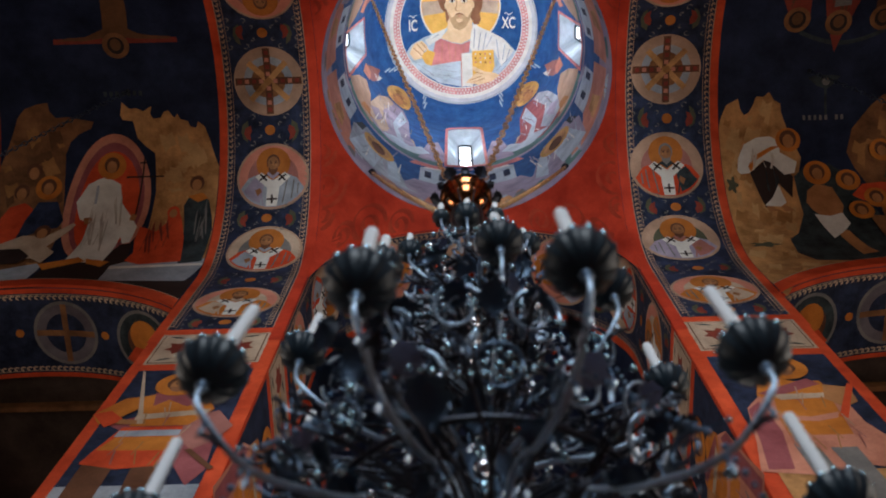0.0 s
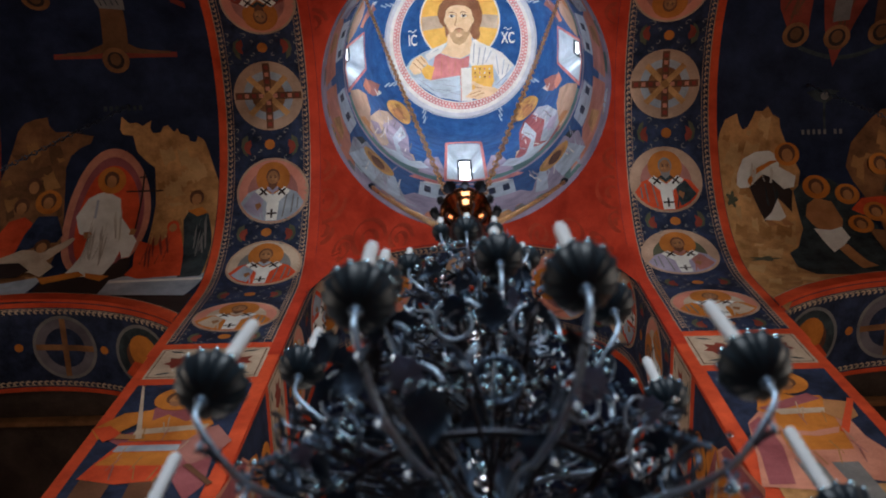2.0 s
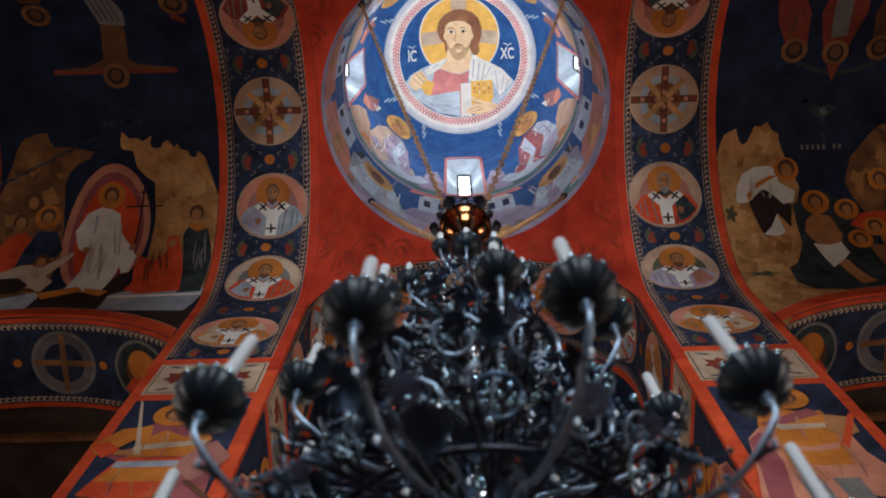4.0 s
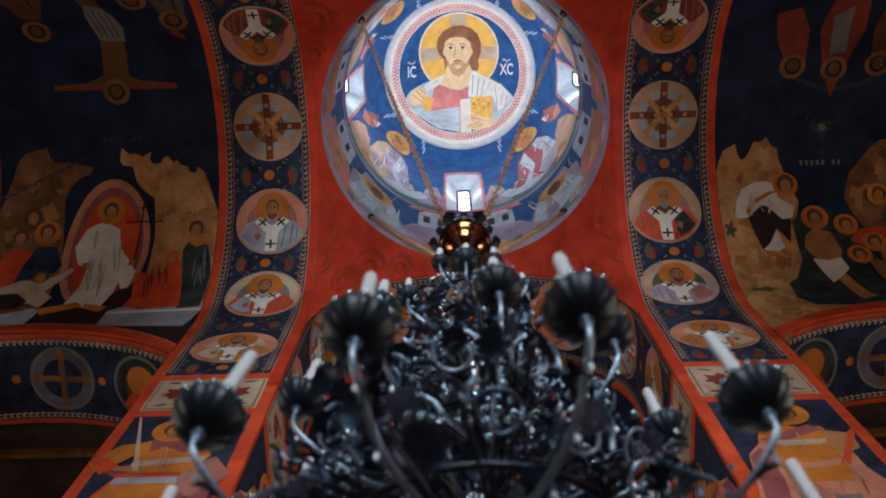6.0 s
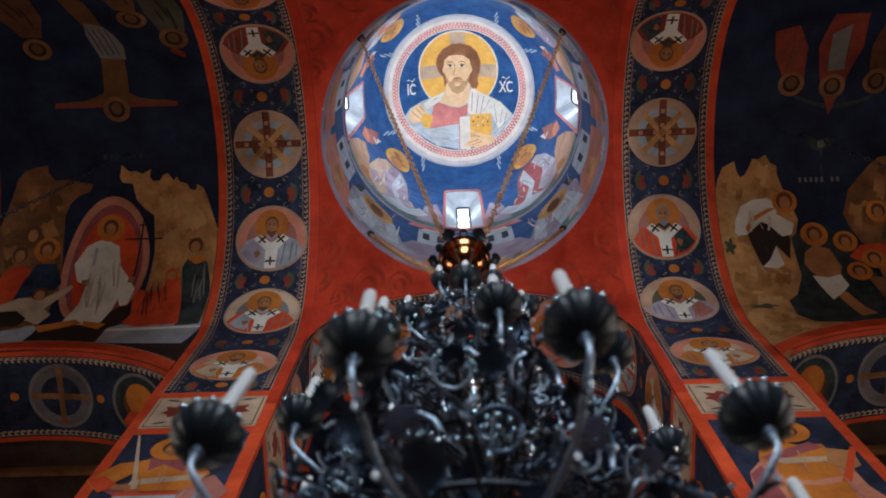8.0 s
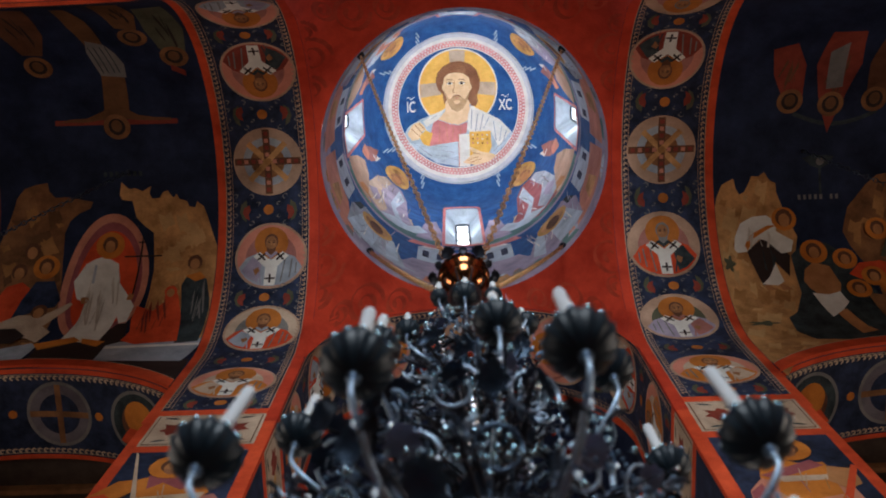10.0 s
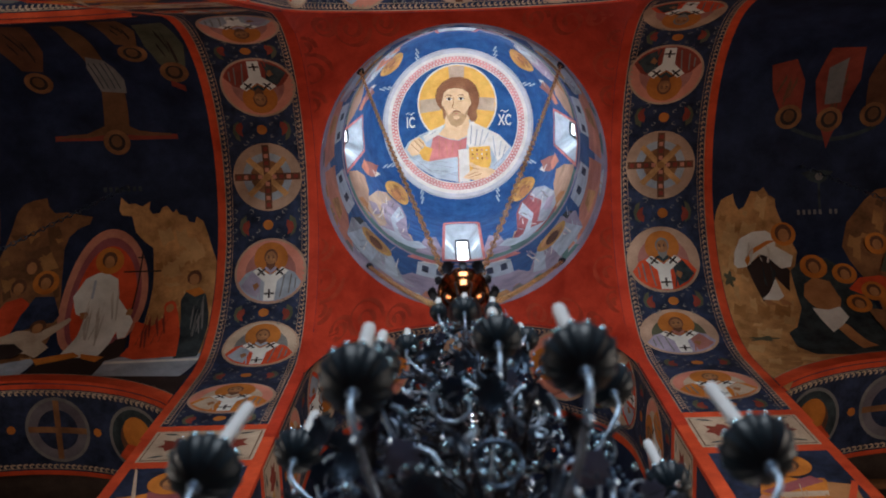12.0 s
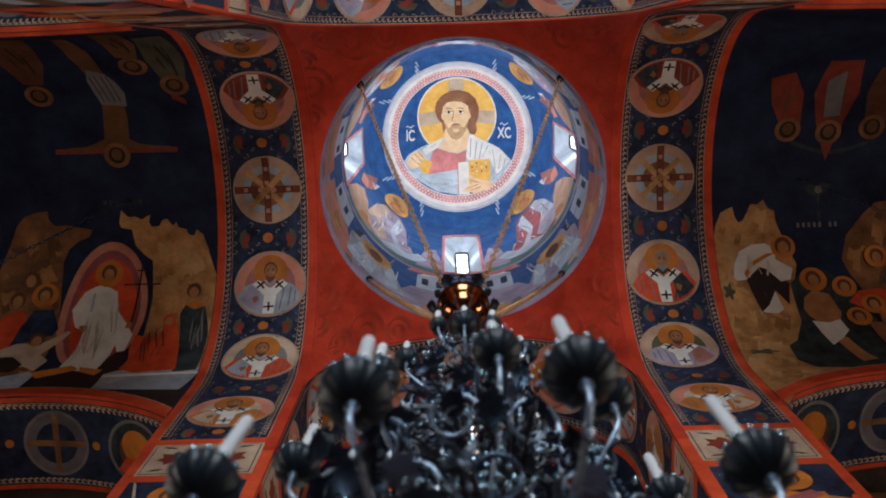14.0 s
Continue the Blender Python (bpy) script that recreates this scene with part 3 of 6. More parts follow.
def pier_panel(arm, sg, kind):
    """Painted pier face under the arch: leaf panel above, standing figure below."""
    face = barrel(arm)
    g = thing("pier_fresco", "cream leaf panel over a standing figure on navy with red edges", "fresco", "pier paintings")
    Q = lambda pts: [(a, sg * l) for a, l in pts]
    wide = arm in ("left", "right")
    # brighter red than the arch band: stronger light on the pier is painted in
    patch("lit_red_frame", Q(rect(0.1503 if wide else 0.1583, 0.369, 0.2513 if wide else 0.2448, 1.0)), face, EDGE, g, 0.004, (0.05, 0.04))
    patch("leaf_panel", Q(rect(0.1595, 0.380, 0.2435, 0.4365)), face, CREAM, g, 0.008)
    patch("panel_line", Q(rect(0.1617, 0.382, 0.2413, 0.4345)), face, BROWN, g, 0.012)
    patch("panel_field", Q(rect(0.1626, 0.3828, 0.2404, 0.4337)), face, CREAM, g, 0.016)
    for side in (-1, 1):
        leaf = [(0.0115, 0.0), (0.016, -0.011), (0.021, -0.0135), (0.0235, -0.0085), (0.0315, -0.0105), (0.029, -0.003), (0.0335, 0.002), (0.028, 0.004), (0.0255, 0.0105), (0.0205, 0.006), (0.0165, 0.0095)]
        patch("leaf", Q([(0.2015 + side * x, 0.4085 + y) for x, y in leaf]), face, DRED, g, 0.020, LINE)
        patch("leaf_vein", Q([(0.2015 + side * x, 0.4085 + y) for x, y in ((0.013, 0.0), (0.031, -0.0085), (0.0305, -0.0095))]), face, BROWN, g, 0.024, LINE)
        patch("bud", Q([(0.2015 + side * x, 0.4085 + y) for x, y in ((0.002, 0.001), (0.007, -0.005), (0.0125, -0.003), (0.009, 0.004))]), face, TANGOLD, g, 0.020, LINE)
        for x, y, w, h in ((0.003, -0.018, 0.013, 0.004), (0.022, -0.0195, 0.013, -0.003), (0.003, 0.0185, 0.013, -0.004), (0.023, 0.0185, 0.012, 0.003), (0.0085, -0.010, 0.006, -0.004), (0.0085, 0.011, 0.006, 0.004)):
            patch("sprig", Q([(0.2015 + side * (x + w * u), 0.4085 + y + h * u + v) for u, v in ((0, 0), (0.35, -0.0018), (0.8, -0.0012), (1, 0), (0.6, 0.0014), (0.25, 0.001))]), face, SLATE, g, 0.020, LINE)
    patch("field", Q(rect(0.1605, 0.447, 0.2428, 1.0)), face, NAVY, g, 0.008, (0.05, 0.05))
    patch("earth", Q(rect(0.1605, 0.605, 0.2428, 1.0)), face, GREY if kind else ROCK, g, 0.012, (0.05, 0.05))
    widen = lambda pts: [(0.2015 + 1.2 * (a - 0.2015), l) for a, l in pts]
    P = lambda name, pts, mat, lift: patch(name, Q(widen(pts)), face, mat, g, lift)
    if kind:
        P("cloak", [(0.232, 0.53), (0.19, 0.50), (0.172, 0.53), (0.168, 0.59), (0.174, 0.607), (0.186, 0.581), (0.20, 0.56)], WINE, 0.0171)
        P("leg", [(0.230, 0.575), (0.214, 0.578), (0.214, 0.66), (0.222, 0.68), (0.230, 0.66)], BROWN, 0.0181)
        P("leg", [(0.205, 0.575), (0.192, 0.575), (0.192, 0.65), (0.184, 0.68), (0.200, 0.68)], BROWN, 0.0192)
        P("skirt", [(0.222, 0.535), (0.188, 0.535), (0.190, 0.575), (0.194, 0.584), (0.212, 0.587), (0.232, 0.580), (0.228, 0.56)], EDGE, 0.0202)
        P("gold_band", [(0.222, 0.548), (0.189, 0.548), (0.192, 0.566), (0.228, 0.564)], OCHRE, 0.0212)
        P("pale_band", [(0.2225, 0.5395), (0.188, 0.5395), (0.1885, 0.5475), (0.2235, 0.5475)], GREY, 0.0223)
        P("thigh", [(0.19, 0.523), (0.175, 0.514), (0.164, 0.536), (0.170, 0.555), (0.180, 0.566), (0.190, 0.55)], DUSK, 0.0234)
        P("breastplate", [(0.222, 0.492), (0.214, 0.487), (0.204, 0.494), (0.196, 0.487), (0.187, 0.490), (0.178, 0.512), (0.188, 0.534), (0.219, 0.534), (0.217, 0.515)], OCHRE, 0.0244)
        P("scarf", [(0.216, 0.486), (0.196, 0.486), (0.184, 0.496), (0.194, 0.508), (0.206, 0.497), (0.213, 0.506)], WINE, 0.0255)
        P("sash", [(0.2185, 0.518), (0.180, 0.512), (0.181, 0.519), (0.2185, 0.526)], CREAM, 0.0265)
        P("sleeve", [(0.224, 0.492), (0.231, 0.494), (0.243, 0.517), (0.236, 0.531), (0.226, 0.520), (0.219, 0.508)], OCHRE, 0.0276)
        P("cuff", [(0.243, 0.516), (0.234, 0.512), (0.224, 0.525), (0.232, 0.535)], EDGE, 0.0286)
        P("forearm", [(0.226, 0.524), (0.212, 0.527), (0.211, 0.532), (0.227, 0.531)], SKIN, 0.0296)
        P("hand", [(0.183, 0.5665), (0.180, 0.565), (0.164, 0.588), (0.166, 0.591)], BROWN, 0.0307)
        P("sword", [(0.2325, 0.449), (0.2305, 0.452), (0.2125, 0.531), (0.2155, 0.532)], CREAM, 0.0318)
        head = (0.2051, 0.473)
    else:
        P("cloak", [(0.172, 0.529), (0.186, 0.505), (0.225, 0.505), (0.226, 0.55), (0.232, 0.573), (0.226, 0.607), (0.21, 0.60), (0.19, 0.612), (0.160, 0.606), (0.166, 0.573)], ROSE, 0.0171)
        P("cloak_shade", [(0.172, 0.531), (0.180, 0.52), (0.182, 0.56), (0.176, 0.604), (0.164, 0.604), (0.168, 0.573)], WINE, 0.0181)
        P("leg", [(0.183, 0.576), (0.194, 0.576), (0.197, 0.66), (0.186, 0.68)], DULL, 0.0192)
        P("leg", [(0.199, 0.576), (0.212, 0.576), (0.214, 0.66), (0.206, 0.68)], DULL, 0.0202)
        P("skirt", [(0.190, 0.512), (0.219, 0.515), (0.217, 0.545), (0.215, 0.568), (0.184, 0.568), (0.185, 0.54)], OCHRE, 0.0212)
        P("hem", [(0.183, 0.566), (0.2155, 0.566), (0.2125, 0.581), (0.184, 0.581)], ROSE, 0.0223)
        P("breastplate", [(0.186, 0.492), (0.198, 0.486), (0.206, 0.492), (0.220, 0.492), (0.222, 0.510), (0.214, 0.521), (0.188, 0.519), (0.181, 0.512)], OCHRE, 0.0234)
        P("sash", [(0.182, 0.509), (0.214, 0.488), (0.219, 0.497), (0.189, 0.515)], WINE, 0.0244)
        P("belt", [(0.188, 0.511), (0.222, 0.510), (0.219, 0.517), (0.192, 0.519)], CREAM, 0.0255)
        P("knot", [(0.185, 0.539), (0.201, 0.543), (0.217, 0.537), (0.214, 0.545), (0.203, 0.549), (0.186, 0.546)], ROSE, 0.0265)
        P("sleeve", [(0.220, 0.498), (0.233, 0.503), (0.231, 0.524), (0.222, 0.531), (0.215, 0.519)], SKIN, 0.0276)
        P("sword", [(0.2335, 0.497), (0.2365, 0.499), (0.219, 0.546), (0.2155, 0.543)], EDGE, 0.0286)
        head = (0.2051, 0.471)
    patch("halo", Q(disc(*head, 0.0175, 0.0185, 28)), face, OCHRE, g, 0.0360)
    patch("hair", Q(disc(head[0], head[1] - 0.001, 0.0098, 0.0112, 20)), face, BROWN, g, 0.0381)
    patch("head", Q(disc(head[0], head[1] + 0.002, 0.0068, 0.0092, 18)), face, SKIN, g, 0.0402)
    cx, top, k, fl = 0.2015, 0.470, 0.033, (1 if arm == "right" else -1)
    T = lambda pts: Q([(cx + fl * x * k, top - y * k) for x, y in pts])
    for ex in (-0.0028, 0.0028):
        patch("brow", Q([(head[0] + ex - 0.0022, head[1] - 0.0008), (head[0] + ex, head[1] - 0.0018), (head[0] + ex + 0.0022, head[1] - 0.0008), (head[0] + ex, head[1] - 0.0008)]), face, BROWN, g, 0.0423)
        patch("eye", Q(disc(head[0] + ex, head[1] + 0.001, 0.0013, 0.0008, 8)), face, DARK, g, 0.0423)
    patch("nose", Q([(head[0] - 0.0005, head[1] + 0.001), (head[0] + 0.0005, head[1] + 0.001), (head[0] + 0.001, head[1] + 0.005), (head[0] - 0.001, head[1] + 0.005)]), face, UMBER, g, 0.0423)
    patch("beard", Q([(head[0] - 0.006, head[1] + 0.0055), (head[0] + 0.006, head[1] + 0.0055), (head[0] + 0.0045, head[1] + 0.011), (head[0], head[1] + 0.0135), (head[0] - 0.0045, head[1] + 0.011)]), face, HAIR, g, 0.0423)
    frnd = random.Random(5)
    for i in range(14):
        u, v = frnd.uniform(0.185, 0.218), frnd.uniform(0.50, 0.575)
        d = frnd.uniform(-0.004, 0.004)
        P("fold", [(u, v), (u + 0.0008, v), (u + d + 0.0006, v + 0.016), (u + d, v + 0.016)], (ROCKMID, DUSK, BUFF)[i % 3], 0.0345)
    for i in range(0 if kind else 2):
        for j in range(4):
            patch("letter_bar", T(rect(-0.95 + 0.12 * j, 0.12 - 0.22 * i, -0.88 + 0.12 * j, 0.26 - 0.22 * i)), face, GREY, g, 0.012)


for arm in TURNS:
    for sg in (-1, 1):
        pier_panel(arm, sg, 1 if arm in ("left", "near") else 0)


# edges and roundels of the wide arches in the arm walls
def arch_height(a):
    return (ARC_TOP - ARC_R + math.sqrt(max(0.0, ARC_R ** 2 - (a * U - ARC_A) ** 2)) - EYE) / U


def arch_soffit(arm, side):
    rot = Matrix.Rotation(radians(TURNS[arm]), 3, "Z")
    return lambda a, b, lift=0.0: rot @ Vector((side * b * U, a * U, Z(arch_height(a)) - lift))


for arm, side in (("left", 1), ("right", -1), ("front", 1), ("front", -1), ("left", -1), ("right", 1)):
    g = thing("painted_arch", "low wall arch with navy soffit, shade-darkened roundels and red edges", "fresco", "wall arches")
    face = barrel(arm)
    lq = lambda h: side * (math.pi / 2 * RADIUS[arm] / U + 0.842 - h)
    start = 0.252 if arm in ("left", "right") else 0.2455
    aa = [start + (0.5545 - start) * i / 30 for i in range(31)]
    for w0, w1, mat, nm in ((0.0006, 0.0165, EDGE, "red_edge"), (0.0165, 0.0175, CREAM, "line")):
        lo = [(a, lq(arch_height(a) + w0)) for a in aa]
        hi = [(a, lq(arch_height(a) + w1)) for a in aa]
        bm = bmesh.new()
        sheet(bm, [[face(u, v, 0.036) for u, v in row] for row in (lo, [((u + w) / 2, (v + x) / 2) for (u, v), (w, x) in zip(lo, hi)], hi)] if nm == "line" else [[face(u, v, 0.0) for u, v in lo]] + [[face(u, v, 0.034) for u, v in row] for row in (lo, [((u + w) / 2, (v + x) / 2) for (u, v), (w, x) in zip(lo, hi)], hi)])
        part(nm, bm, mat, g)
    sof = arch_soffit(arm, side)
    for b0, b1, mat, nm in ((0.1585, 0.163, EDGE, "red_edge"), (0.1640, 0.1646, CREAM, "line"), (0.2385, 0.2391, CREAM, "line"), (0.2405, 0.2449, EDGE, "red_edge")):
        patch(nm, rect(start + 0.0015, b0, 0.553, b1), sof, mat, g, 0.008, (0.012, 0.06))
    sofw = lambda b, a, lift: sof(a, b, lift)
    scroll_row(sofw, 0.1668, 0.25, 0.55, CREAM, g)
    scroll_row(sofw, 0.2362, 0.25, 0.55, CREAM, g)
    # roundel colours are darkened to imitate the soffit's shade
    for i, a0 in enumerate((0.290, 0.372, 0.478)):
        r = 0.031
        patch("roundel_rim", disc(a0, 0.2015, r, n=30), sof, DULL, g, 0.008, (0.010, 0.06))
        patch("roundel", disc(a0, 0.2015, r * 0.9, n=30), sof, SLATE if i % 2 == 0 else LILACSHADE, g, 0.012, (0.010, 0.06))
        patch("roundel_core", disc(a0, 0.2015, r * 0.62, n=26), sof, NAVY if i % 2 else BROWN, g, 0.014, (0.010, 0.06))
        if i % 2:
            patch("cross_bar", rect(a0 - r * 0.9, 0.2015 - 0.0028, a0 + r * 0.9, 0.2015 + 0.0028), sof, ROCKDARK, g, 0.016, (0.010, 0.06))
            patch("cross_bar", rect(a0 - 0.0028, 0.2015 - r * 0.9, a0 + 0.0028, 0.2015 + r * 0.9), sof, ROCKDARK, g, 0.016, (0.010, 0.06))
        else:
            patch("halo", disc(a0, 0.196, 0.016, n=20), sof, OCHRE, g, 0.016, (0.010, 0.06))
            patch("robe", [(a0 - 0.022, 0.22), (a0 - 0.012, 0.207), (a0 + 0.012, 0.207), (a0 + 0.022, 0.22), (a0, 0.231)], sof, EDGE, g, 0.020, (0.010, 0.06))
        patch("boss", disc(a0 + 0.0435, 0.2015, 0.004, n=12), sof, OCHRE, g, 0.008, (0.010, 0.06))

# scenes on the vaults of the side arms
LF = barrel("left")
RF = lambda a, l, lift=0.0: barrel("right")(a, -l, lift)


def figure(prefix, face, g, head, body, robe, halo_r=0.0, head_r=0.0085, lift=0.022, hair=BROWN, halo=OCHRE, flesh=SKIN):
    """Plain painted figure: robe outline, halo and head disc."""
    patch(prefix + "robe", body, face, robe, g, lift)
    if halo_r:
        patch("halo", disc(*head, halo_r, n=24), face, halo, g, lift + 0.004)
    patch("hair", disc(head[0], head[1] - head_r * 0.15, head_r, head_r * 1.1, 16), face, hair, g, lift + 0.008)
    patch("head", disc(head[0], head[1] + head_r * 0.15, head_r * 0.65, head_r * 0.85, 14), face, flesh, g, lift + 0.012)


def folds(face, g, body, material, n, lift, seed):
    """A few darker fold lines inside a robe outline."""
    rnd = random.Random(seed)
    us, vs = [p[0] for p in body], [p[1] for p in body]
    cu, cv = sum(us) / len(us), sum(vs) / len(vs)
    for i in range(n):
        u = cu + (rnd.random() - 0.5) * (max(us) - min(us)) * 0.45
        v = cv + (rnd.random() - 0.5) * (max(vs) - min(vs)) * 0.3
        h = (max(vs) - min(vs)) * (0.12 + 0.12 * rnd.random())
        d = (rnd.random() - 0.5) * 0.012
        patch("fold", [(u, v - h), (u + 0.0012, v - h * 0.4), (u + d, v + h), (u + d - 0.001, v + h * 0.9)], face, material, g, lift)


def rock(face, g, base, material, seed, lift=0.008):
    """Stepped rock face with lighter ledges."""
    rnd = random.Random(seed)
    patch("rock", base, face, material, g, lift)
    us, vs = [p[0] for p in base], [p[1] for p in base]
    u0, u1, v0, v1 = min(us), max(us), min(vs), max(vs)
    for i in range(70):
        u, v = u0 + (u1 - u0) * (0.04 + 0.92 * rnd.random()), v0 + (v1 - v0) * (0.04 + 0.92 * rnd.random())
        w, h = 0.003 + 0.008 * rnd.random(), 0.003 + 0.010 * rnd.random()
        spots = ((u - w, v), (u + w, v), (u, v - h), (u, v + h))
        if all(sum(((base[j][1] > y) != (base[j - 1][1] > y)) and (x < (base[j - 1][0] - base[j][0]) * (y - base[j][1]) / (base[j - 1][1] - base[j][1] + 1e-9) + base[j][0]) for j in range(len(base))) % 2 for x, y in spots):
            tone = (ROCKLIGHT, ROCKMID, ROCKLIGHT)[i % 3] if material is ROCK else (ROCKMID, DEEPROCK)[i % 2]
            patch("ledge", [(u - w, v + h * 0.2), (u - w * 0.5, v - h), (u + w * 0.1, v - h * 0.6), (u + w * 0.9, v - h * 0.8), (u + w * 0.6, v + h * 0.1), (u + w * 0.2, v + h * 0.9), (u - w * 0.3, v + h * 0.4)], face, tone, g, lift + 0.002 + 0.00004 * i)


g = thing("vault_fresco", "dark fresco with white-robed figure in a red mandorla between rocks", "fresco")
rock(LF, g, [(0.254, 0.215), (0.2535, 0.086), (0.258, 0.0744), (0.2637, 0.0562), (0.2684, 0.0436), (0.275, 0.0386), (0.277, 0.0450), (0.283, 0.0436), (0.2853, 0.038), (0.293, 0.0358), (0.2958, 0.0302), (0.2985, 0.034), (0.3003, 0.033), (0.305, 0.0268), (0.310, 0.0282), (0.313, 0.034), (0.3206, 0.0346), (0.3238, 0.0296), (0.3217, 0.0218), (0.331, 0.0268), (0.3376, 0.0234), (0.3447, 0.024), (0.352, 0.017), (0.3545, 0.030), (0.352, 0.035), (0.3415, 0.0366), (0.3376, 0.0534), (0.3285, 0.0632), (0.3193, 0.070), (0.316, 0.11), (0.318, 0.16), (0.31, 0.215)], ROCK, 3)
rock(LF, g, [(0.48, 0.23), (0.485, 0.10), (0.466, 0.048), (0.460, 0.030), (0.452, 0.021), (0.440, 0.017), (0.428, 0.0155), (0.427, 0.024), (0.421, 0.031), (0.408, 0.0305), (0.397, 0.033), (0.382, 0.036), (0.385, 0.043), (0.397, 0.048), (0.406, 0.056), (0.411, 0.069), (0.410, 0.101), (0.405, 0.15), (0.41, 0.22)], ROCKDARK, 5)
tilted = lambda cx, cy, rx, ry, sh: [(x + sh * (y - cy), y) for x, y in disc(cx, cy, rx, ry, 40)]
patch("mandorla", tilted(0.3635, 0.126, 0.043, 0.077, 0.03), LF, ROSE, g, 0.014)
patch("mandorla_ring", tilted(0.3630, 0.127, 0.036, 0.069, 0.03), LF, WINE, g, 0.018)
patch("mandorla_field", tilted(0.3625, 0.129, 0.031, 0.062, 0.03), LF, EDGE, g, 0.022)
robe = [(0.385, 0.102), (0.376, 0.097), (0.367, 0.094), (0.352, 0.103), (0.349, 0.124), (0.336, 0.142), (0.329, 0.154), (0.332, 0.175), (0.339, 0.177), (0.343, 0.167), (0.345, 0.182), (0.351, 0.203), (0.368, 0.205), (0.389, 0.202), (0.380, 0.173), (0.378, 0.148), (0.388, 0.143), (0.392, 0.133), (0.395, 0.122)]
figure("white_", LF, g, (0.3625, 0.083), robe, WHITE, 0.0145, 0.0078, 0.026)
folds(LF, g, robe, SHADE, 14, 0.042, 2)
for pts in ([(0.376, 0.104), (0.3735, 0.104), (0.374, 0.125), (0.3765, 0.125)], [(0.384, 0.142), (0.376, 0.141), (0.374, 0.149), (0.382, 0.150)], [(0.3365, 0.138), (0.331, 0.140), (0.3325, 0.147), (0.338, 0.146)]):
    patch("trim", pts, LF, GREY if pts[0][1] < 0.11 else SKIN, g, 0.042)
patch("staff", [(0.3300, 0.074), (0.3285, 0.074), (0.3325, 0.143), (0.3340, 0.143)], LF, DARK, g, 0.030)
patch("staff", rect(0.309, 0.0945, 0.347, 0.0962), LF, DARK, g, 0.030)
patch("staff", rect(0.326, 0.0795, 0.334, 0.081), LF, DARK, g, 0.030)
red = [(0.300, 0.135), (0.292, 0.131), (0.286, 0.145), (0.280, 0.170), (0.276, 0.207), (0.315, 0.211), (0.330, 0.204), (0.325, 0.190), (0.328, 0.172), (0.326, 0.154), (0.309, 0.161), (0.300, 0.150)]
figure("red_", LF, g, (0.295, 0.138), red, EDGE, 0, 0.0062, 0.026, EDGE)
folds(LF, g, red, DRED, 10, 0.042, 4)
boy = [(0.281, 0.118), (0.268, 0.115), (0.261, 0.124), (0.256, 0.145), (0.254, 0.160), (0.256, 0.208), (0.278, 0.211), (0.282, 0.155), (0.286, 0.130)]
figure("grey_", LF, g, (0.2745, 0.105), boy, SLATE, 0, 0.0075, 0.024)
folds(LF, g, boy, DULL, 8, 0.040, 8)
patch("collar", [(0.283, 0.119), (0.268, 0.115), (0.262, 0.122), (0.272, 0.126)], LF, OCHRE, g, 0.040)
for layer, (body, mat, head, hr) in enumerate((([(0.462, 0.126), (0.447, 0.121), (0.438, 0.128), (0.436, 0.16), (0.456, 0.19), (0.475, 0.19), (0.474, 0.15)], EDGE, (0.452, 0.110), 0.0),
                            ([(0.433, 0.121), (0.414, 0.121), (0.404, 0.144), (0.408, 0.153), (0.421, 0.156), (0.447, 0.167), (0.443, 0.143)], NAVY, (0.425, 0.105), 0.0135),
                            ([(0.470, 0.180), (0.440, 0.163), (0.416, 0.164), (0.393, 0.148), (0.390, 0.150), (0.394, 0.157), (0.412, 0.179), (0.402, 0.188), (0.410, 0.205), (0.422, 0.197), (0.470, 0.200)], CREAM, (0.421, 0.160), 0.0),
                            ([(0.475, 0.183), (0.437, 0.182), (0.424, 0.194), (0.432, 0.206), (0.475, 0.21)], DARK, (0.441, 0.088), 0.0))):
    figure("", LF, g, head, body, mat, hr, 0.0080, 0.024 + 0.013 * layer, BROWN)
patch("slab", [(0.342, 0.212), (0.330, 0.206), (0.2535, 0.203), (0.2535, 0.216), (0.262, 0.250), (0.344, 0.243)], LF, GREY, g, 0.020)
patch("slab_edge", [(0.341, 0.213), (0.2535, 0.211), (0.2535, 0.215), (0.342, 0.218)], LF, WHITE, g, 0.022)
patch("slab", [(0.48, 0.222), (0.446, 0.214), (0.414, 0.204), (0.408, 0.209), (0.414, 0.241), (0.44, 0.247), (0.48, 0.252)], LF, GREY, g, 0.020)
patch("chasm", [(0.48, 0.252), (0.41, 0.240), (0.405, 0.206), (0.385, 0.198), (0.345, 0.178), (0.33, 0.176), (0.328, 0.206), (0.342, 0.212), (0.345, 0.243), (0.2545, 0.246), (0.2545, 0.318), (0.28, 0.285), (0.32, 0.262), (0.36, 0.255), (0.48, 0.262)], LF, DARK, g, 0.016)
patch("board", [(0.412, 0.206), (0.376, 0.196), (0.368, 0.203), (0.404, 0.217)], LF, OCHRE, g, 0.030)
patch("board", [(0.368, 0.199), (0.344, 0.205), (0.350, 0.214), (0.366, 0.207)], LF, OCHRE, g, 0.032)
patch("red_border", rect(0.478, -0.248, 0.490, 0.262), LF, EDGE, g, 0.012)

